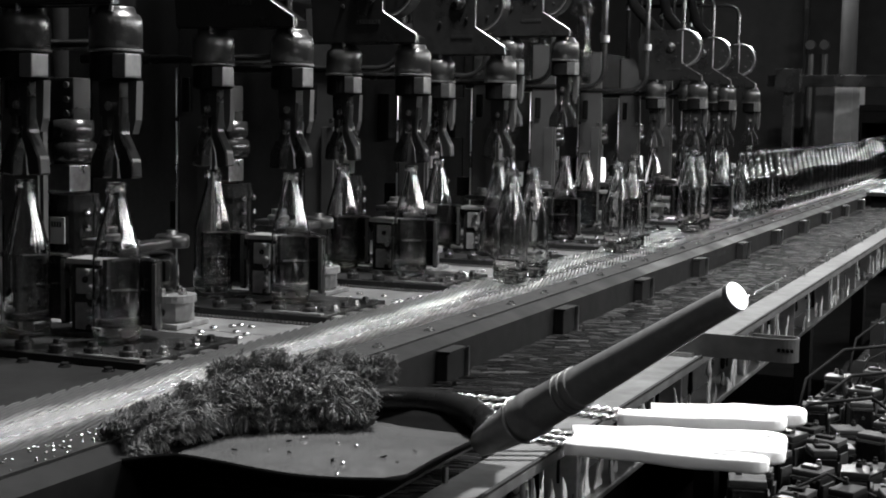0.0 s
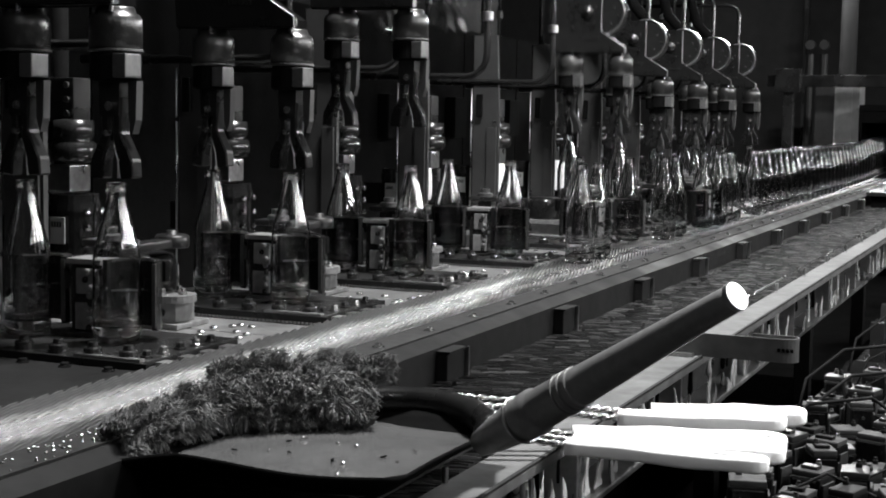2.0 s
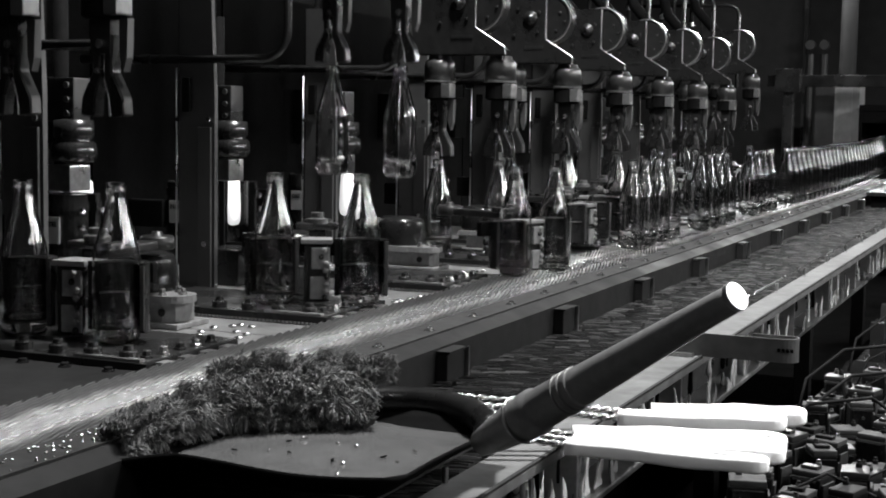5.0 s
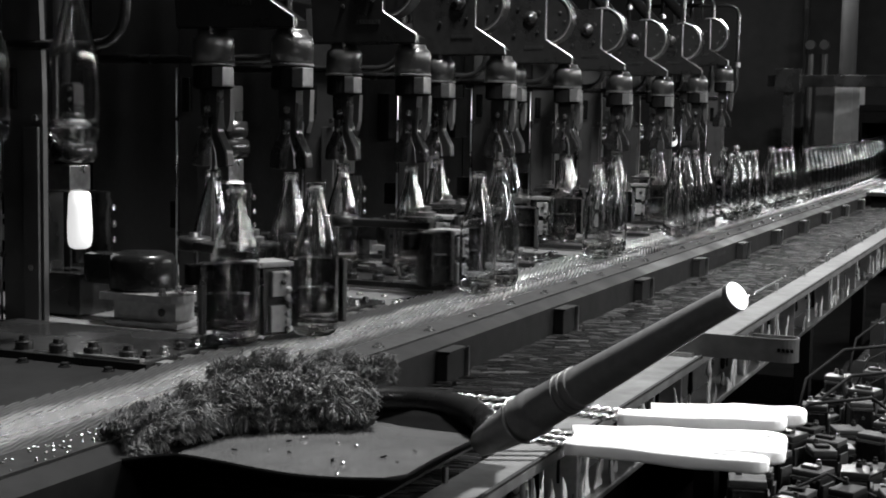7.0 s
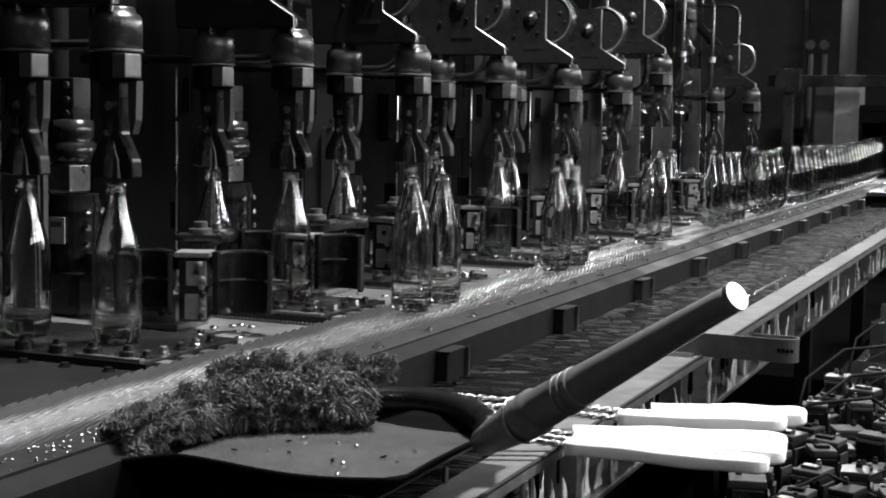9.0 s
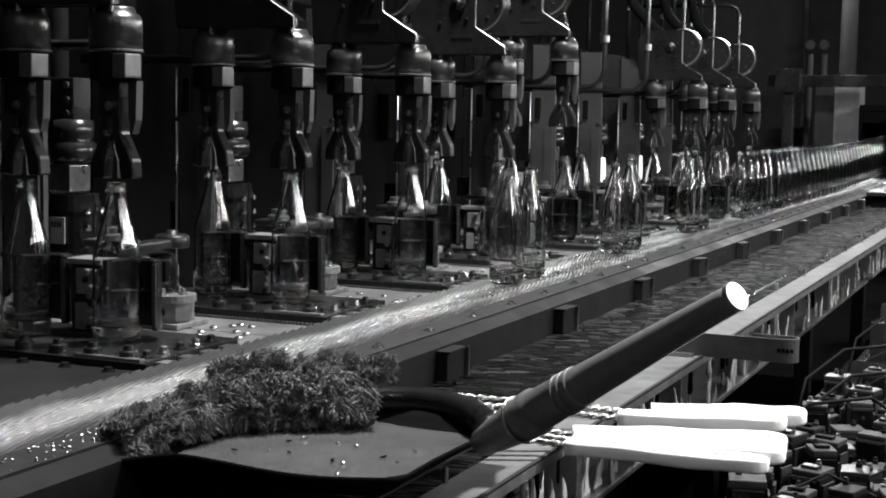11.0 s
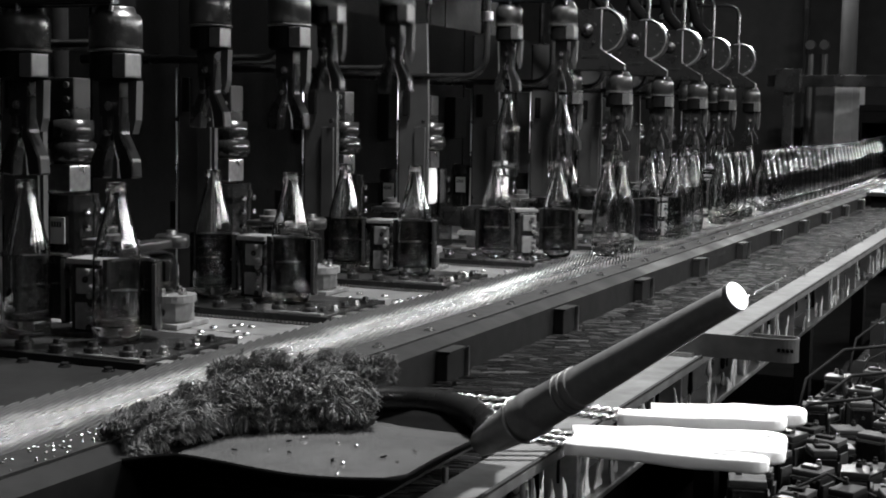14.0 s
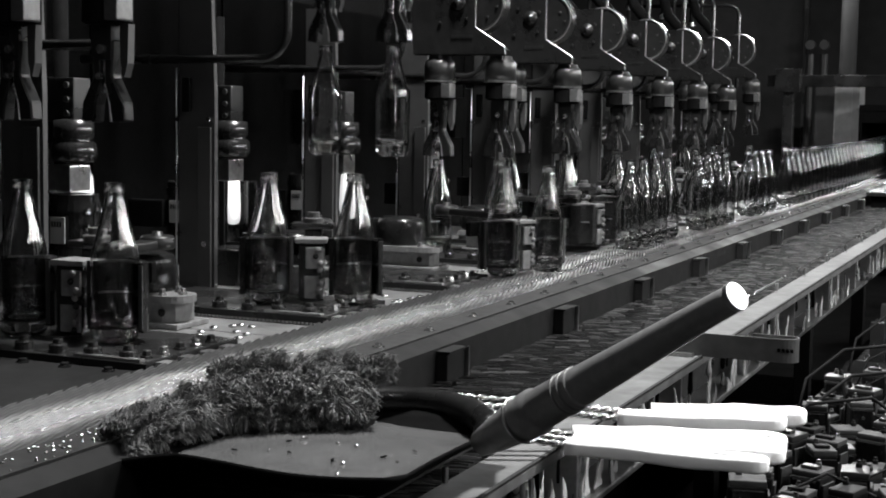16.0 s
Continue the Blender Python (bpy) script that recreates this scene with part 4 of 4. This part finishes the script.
def swab(head, rod_pts, handle_pts, handle_r, seed, count=2600, r=0.03, ln=0.03):
    s = thing("swab", "oily mop swab with a twisted wire shaft and white taped handle", "swab", "swabs in the oil")
    if head:
        core = part("core", tubed(head, [r * 0.05] + [r * 0.4] * (len(head) - 2) + [r * 0.05], 10), M_FUR, s, smooth=True)
        b = new("bristles", bristles(head, r, count, seed, ln))
        b.parent = s
        tagged(b, "shaggy oily fibres", kind="stuff")
    if rod_pts:
        p0, p1 = Vector(rod_pts[0]), Vector(rod_pts[-1])
        n = int((p1 - p0).length / 0.0035)
        d = (p1 - p0).normalized()
        sd = d.cross(Vector((0, 0, 1))).normalized()
        up = sd.cross(d)
        for ph in (0, math.pi):
            pts = []
            for i in range(n + 1):
                a = i * 0.75 + ph
                pts.append(p0.lerp(p1, i / n) + 0.0026 * (math.cos(a) * sd + math.sin(a) * up))
            part("shaft_strand", tubed(pts, 0.0026, 6), M_CHROME, s, "twisted bright wire", smooth=True)
    if handle_pts:
        q0, q1 = Vector(handle_pts[0]), Vector(handle_pts[1])
        part("handle", tape_loop(q0, q1, handle_r * 1.25, seed), M_CLOTH, s, "white cloth tape handle folded to a flat loop", smooth=True)
    return s


def swabs():
    swab([(-0.895, 1.205, 1.0), (-0.88, 1.27, 1.012), (-0.87, 1.34, 1.02), (-0.85, 1.41, 1.02), (-0.81, 1.45, 1.012)], None, None, 0, 1, 17000, 0.027, 0.0085)
    swab([(-0.935, 1.47, 1.008), (-0.905, 1.50, 1.02), (-0.86, 1.51, 1.016), (-0.81, 1.50, 1.008), (-0.765, 1.475, 1.002)], [(-0.70, 1.66, 0.992), (-0.43, 1.79, 0.966)], [(-0.47, 1.785, 0.970), (-0.300, 1.835, 0.972)], 0.018, 2, 24000, 0.036, 0.0095)
    swab([(-0.88, 1.62, 1.008), (-0.84, 1.65, 1.004), (-0.79, 1.665, 1.0)], [(-0.67, 1.65, 0.985), (-0.48, 1.745, 0.966)], [(-0.50, 1.735, 0.969), (-0.315, 1.78, 0.974)], 0.017, 3, 11000, 0.031, 0.010)
    swab([(-0.87, 1.37, 1.01), (-0.82, 1.41, 1.012), (-0.77, 1.445, 1.01), (-0.725, 1.475, 1.002)], [(-0.60, 1.575, 0.98), (-0.50, 1.618, 0.966)], [(-0.52, 1.61, 0.970), (-0.300, 1.69, 0.967)], 0.018, 4, 11000, 0.026, 0.010)
    swab(None, [(-0.60, 1.55, 0.98), (-0.50, 1.592, 0.966)], [(-0.51, 1.58, 0.969), (-0.29, 1.63, 0.968)], 0.017, 5)
    swab(None, [(-0.60, 1.525, 0.98), (-0.50, 1.566, 0.966)], [(-0.51, 1.555, 0.969), (-0.30, 1.59, 0.964)], 0.016, 6)


swabs()


def hose():
    h = thing("rubber_hose", "black rubber hose curving over the oil pan", "hose")
    pts = [(-0.85, 1.44, 0.998), (-0.80, 1.47, 1.0), (-0.765, 1.505, 1.006), (-0.73, 1.525, 1.008), (-0.69, 1.535, 1.008), (-0.65, 1.53, 1.008), (-0.61, 1.51, 1.006), (-0.575, 1.47, 1.004), (-0.555, 1.42, 1.0)]
    part("hose_body", tubed(pts, 0.017, 14), M_CUP, h, smooth=True)


hose()


def debris():
    """Curled shavings and drops on the oil, sparkling crumbs on the guide."""
    rnd = random.Random(31)
    for i in range(9):
        u, v = rnd.uniform(0.25, 0.85), rnd.uniform(0.25, 0.8)
        x, y = -0.88 + 0.31 * u, 1.20 + 0.31 * v
        r = rnd.uniform(0.004, 0.009)
        a0 = rnd.uniform(0, 6)
        pts = [(r * math.cos(a0 + k * 0.4), r * math.sin(a0 + k * 0.4), 0.0015) for k in range(rnd.randint(3, 7))]
        ob = part("shaving", tubed(pts, 0.0011, 6), M_CHROME if i % 2 else M_DARK, smooth=True)
        tagged(ob, "small curled metal shaving floating on the oil", "shaving", "shavings")
        ob.matrix_basis = pose(x, y, 0.9865)
    drop = mesh_from(turned([(0.0, 0.0), (0.002, 0.0), (0.0025, 0.001), (0.0015, 0.002), (0.0, 0.0022)], 8, close=False), "drop", M_CHROME, True)
    for i in range(90):
        ob = tagged(new("glass_crumb", drop), "tiny bright crumb of glass by the pan", "glass crumb", "glass crumbs")
        k = rnd.uniform(0.35, 1.0)
        ob.matrix_basis = pose(rnd.uniform(-0.95, -0.90), rnd.triangular(1.0, 1.36, 1.22), 1.006) @ Matrix.Diagonal((k, k * rnd.uniform(0.7, 1.5), k, 1))
    for i in range(5):
        ob = tagged(new("oil_bubble", drop), "tiny bright bubble on the oil film", "bubble", "oil bubbles")
        ob.matrix_basis = pose(rnd.uniform(-0.80, -0.60), rnd.uniform(1.25, 1.48), 0.986)


debris()


def valve_bank():
    """Cluttered small valve blocks on a stand beside the rail."""
    t = thing("valve_stand", "dark steel stand carrying rows of valve blocks", "stand")
    part("tray", boxed(-0.50, 0.35, 1.4, 4.0, 0.66, 0.70, 0.004), M_DARK, t)
    for x, y in ((-0.45, 1.5), (0.3, 1.5), (-0.45, 3.9), (0.3, 3.9)):
        part("leg", boxed(x - 0.02, x + 0.02, y - 0.02, y + 0.02, 0.0, 0.66), M_DARK, t)
    rnd = random.Random(21)
    mats = [M_SIDE, M_DIM, M_DARK, M_DARK, M_SIDE]
    for j in range(17):
        for i in range(7):
            x = -0.40 + i * 0.07 + rnd.uniform(-0.012, 0.012)
            y = 1.75 + j * 0.085 + rnd.uniform(-0.015, 0.015)
            if x > 0.05 + (y - 1.8) * 0.1 or x < -0.42:
                continue
            w, d, hh = rnd.uniform(0.020, 0.030), rnd.uniform(0.020, 0.030), rnd.uniform(0.06, 0.12)
            v = thing("valve_block", rnd.choice(("small grey valve block with screws on the stand", "small dark valve block with fittings on the stand")), "valve", "valve blocks")
            mt = rnd.choice(mats)
            part("body", boxed(-w, w, -d, d, 0.0, hh, 0.003), mt, v)
            part("cover", boxed(-w * 0.95, w * 0.95, -d * 0.9, d * 0.95, hh, hh + 0.010, 0.003), rnd.choice((M_GREY, M_DIM, M_TOP, M_TOP)), v, "scuffed grey cover")
            part("front_plate", boxed(-w * 0.8, w * 0.8, -d - 0.006, -d - 0.0005, hh * 0.1, hh * 0.97, 0.001), M_CUP, v, "black front plate")
            part("side_plate", boxed(w + 0.0005, w + 0.004, -d * 0.8, d * 0.6, hh * 0.15, hh * 0.9, 0.001), rnd.choice((M_GREY, M_TOP)), v)
            if rnd.random() < 0.5:
                part("terminal_strip", boxed(-w * 0.6, w * 0.5, -d * 0.5, d * 0.1, hh + 0.0105, hh + 0.016, 0.001), rnd.choice((M_SIDE, M_GREY)), v)
            if rnd.random() < 0.45:
                part("tally_mark", extruded([(-0.008, 0.0), (-0.0065, -0.003), (0.008, 0.004), (0.0065, 0.007)], -d - 0.0075, -d - 0.0062), M_PALE, v, "short white paint mark") .location.z = hh * 0.6
            for q in range(rnd.randint(1, 3)):
                part("screw", turned([(0.003, 0), (0.003, 0.003), (0, 0.004)], 7, (rnd.uniform(-w, w) * 0.6, -d - 0.010, hh * rnd.uniform(0.2, 0.9)), "y"), M_STEEL, v)
            part("fitting", turned([(0.005, 0), (0.005, 0.006), (0.0035, 0.008), (0.0035, 0.011)], 8, (rnd.uniform(-0.5, 0.5) * w, d * 0.5, hh + 0.010)), rnd.choice((M_SIDE, M_GREY)), v)
            v.matrix_basis = pose(x, y, 0.70, 0, 0, rnd.uniform(-25, 25))
    for i in range(11):
        y = 1.85 + i * 0.15 + rnd.uniform(-0.04, 0.04)
        hz = thing("cable", "thin pale cable looping over the valve blocks", "cable", "cables")
        x = rnd.uniform(-0.42, -0.2)
        pts = [(x - 0.05, y, 0.72), (x - 0.02, y + 0.03, 0.80), (x + 0.05, y + 0.07, 0.835), (x + 0.12, y + 0.10, 0.80), (x + 0.15, y + 0.12, 0.72)]
        part("sheath", tubed(pts, rnd.uniform(0.0018, 0.0032), 8), M_SIDE, hz, smooth=True)


valve_bank()


def pipe_bank():
    """Low dark frame with pipes and hoses beyond the valve stand."""
    t = thing("pipe_frame", "low black steel frame carrying oily pipes beside the rail", "machine frame")
    part("frame_box", boxed(-0.90, 0.35, 4.1, 7.1, 0.0, 0.62, 0.006), M_DARK, t)
    rnd = random.Random(44)
    for i in range(9):
        x = -0.50 + i * 0.085
        part("pipe", tubed([(x, 4.12, 0.645), (x + rnd.uniform(-0.02, 0.02), 7.05, 0.645)], rnd.uniform(0.012, 0.022), 10), rnd.choice((M_IRON, M_DARK, M_SIDE)), t, smooth=True)
    for i in range(26):
        x, y = rnd.uniform(-0.50, 0.1), rnd.uniform(4.15, 6.8)
        h = rnd.uniform(0.06, 0.16)
        part("fitting", boxed(x - 0.02, x + 0.02, y - 0.02, y + 0.02, 0.62, 0.66 + h, 0.003), rnd.choice((M_IRON, M_SIDE, M_GREY)), t)
    for i in range(5):
        hz = thing("hydraulic_hose", "dark rubber hose arching over the valve blocks", "hose", "hydraulic hoses")
        x, y = rnd.uniform(-0.46, -0.25), 2.45 + i * 0.33
        pts = [(x - 0.06, y - 0.02, 0.71), (x - 0.05, y + 0.03, 0.79), (x + 0.02, y + 0.10, 0.85), (x + 0.12, y + 0.16, 0.86), (x + 0.20, y + 0.2, 0.80), (x + 0.22, y + 0.21, 0.71)]
        part("sheath", tubed(pts, 0.0034, 10), M_SIDE, hz, smooth=True)


pipe_bank()


# ---- far end of the hall ----
def far_end():
    h = thing("coating_hood", "black steel hood swallowing the conveyor at its end", "machine hood")
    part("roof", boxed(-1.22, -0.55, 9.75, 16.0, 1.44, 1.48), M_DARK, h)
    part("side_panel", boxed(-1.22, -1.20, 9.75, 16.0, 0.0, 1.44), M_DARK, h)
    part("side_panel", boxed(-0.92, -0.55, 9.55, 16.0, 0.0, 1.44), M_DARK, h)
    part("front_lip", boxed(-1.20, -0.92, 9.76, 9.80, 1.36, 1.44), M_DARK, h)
    w = thing("partition", "tall grey sheet-metal partition at the far end", "partition")
    part("sheet", boxed(-2.75, -1.80, 11.0, 11.03, 0.0, 3.2), M_DIM, w)
    part("post", boxed(-1.80, -1.77, 10.96, 11.05, 0.0, 3.2), M_IRON, w)
    p = thing("pipe_column", "thick grey vertical pipe at the far end", "pipe")
    part("pipe", turned([(0.06, 0.0), (0.06, 3.4)], 20, (-1.42, 10.6, 0)), M_DIM, p, smooth=True)
    b = thing("cross_beam", "dark horizontal steel beam on a post", "beam")
    part("beam", boxed(-1.86, -0.6, 9.9, 10.0, 1.60, 1.68, 0.004), M_IRON, b)
    part("post", boxed(-1.75, -1.68, 9.9, 9.98, 0.0, 1.60, 0.004), M_IRON, b)
    part("clamp", boxed(-1.80, -1.63, 9.85, 9.9, 1.56, 1.72, 0.004), M_IRON, b)
    c = thing("control_cabinet", "pale sheet-metal cabinet at the far end", "cabinet")
    part("body", boxed(-1.46, -1.29, 10.3, 10.6, 0.0, 1.64, 0.006), M_PALE, c)
    part("door", boxed(-1.45, -1.34, 10.292, 10.299, 0.1, 1.60, 0.003), M_PALE, c)
    part("side_box", boxed(-1.60, -1.465, 10.35, 10.5, 0.0, 1.68, 0.004), M_GREY, c)
    for x in (-1.72, -1.62):
        g = thing("pressure_gauge", "round gauge on a thin stem at the far end", "gauge", "gauges")
        part("stem", turned([(0.03, 0), (0.03, 1.86)], 10, (x, 10.8, 0)), M_GREY, g)
        part("dial", turned([(0.0, -0.03), (0.035, -0.03), (0.04, -0.02), (0.04, 0.0)], 16, (x, 10.8, 1.93), "y", False), M_GREY, g)
    t = thing("end_table", "low dark table beside the belt's far end", "table")
    part("top", boxed(-0.85, -0.2, 7.2, 9.2, 1.0, 1.02, 0.004), M_IRON, t)
    part("frame", boxed(-0.83, -0.22, 7.25, 9.15, 0.94, 1.0), M_DARK, t)
    for x, y in ((-0.8, 7.3), (-0.25, 7.3), (-0.8, 9.1), (-0.25, 9.1)):
        part("leg", boxed(x - 0.02, x + 0.02, y - 0.02, y + 0.02, 0.0, 0.94), M_DARK, t)


far_end()


def lamps():
    """Lamp bodies over the aisle, the belt's end and the near end."""
    for i in range(9):
        l = thing("strip_lamp", "square grey factory lamp hanging over the aisle", "lamp", "strip lamps")
        part("housing", boxed(0.03, 0.12, -0.30, 0.30, -0.26, 0.26, 0.01), M_GREY, l)
        part("hanger", tubed([(0.075, 0, 0.26), (0.075, 0, 4.7)], 0.008, 6), M_IRON, l)
        l.matrix_basis = pose(1.52, 0.6 + i * 1.15, 2.31, 0, 0, 0)
    # the second body is added to go with the near fill
    for x, y, z, yaw in ((-2.0, 10.5, 3.35, 90), (-0.6, 0.2, 3.0, 0)):
        l = thing("ceiling_lamp", "grey factory lamp hanging from the ceiling", "lamp", "ceiling lamps")
        part("housing", boxed(-0.16, 0.16, -0.5, 0.5, 0.06, 0.16, 0.01), M_GREY, l)
        part("hanger", tubed([(0, 0, 0.16), (0, 0, 7.0 - z)], 0.008, 6), M_IRON, l)
        l.matrix_basis = pose(x, y, z, 0, 0, yaw)


lamps()


def overhead_beam():
    b = thing("overhead_beam", "heavy black beam carrying the swing arms above the machine", "beam")
    part("beam", boxed(-1.78, -1.56, 0.2, 7.4, 1.98, 2.2, 0.01), M_DARK, b)
    for i in range(4):
        part("post", boxed(-2.95, -2.80, 0.4 + i * 2.2, 0.6 + i * 2.2, 0.94, 2.2, 0.01), M_DARK, b)
        part("bracket", boxed(-2.80, -1.78, 0.45 + i * 2.2, 0.55 + i * 2.2, 2.06, 2.18, 0.01), M_DARK, b)


overhead_beam()


# ---- everything that moves ----
def motions():
    for ob, rows in BOTTLES:
        walk(ob, [(t, Matrix.Translation(p)) for t, p in rows])
    for ob, rows in HEADS:
        walk(ob, [(t, Matrix.Translation(p)) for t, p in rows])
    for ob, rows in PUSHERS:
        walk(ob, rows)
    for ob, rows in MOLDS:
        walk(ob, [(t, Matrix.Translation(p)) for t, p in rows])
    for ob, rows in PARISONS:
        walk(ob, rows)
    for ob in BELT:
        walk(ob, [(0, pose(0, 0, 0)), (16.0, pose(0, 16.0 * SPEED, 0))])


motions()
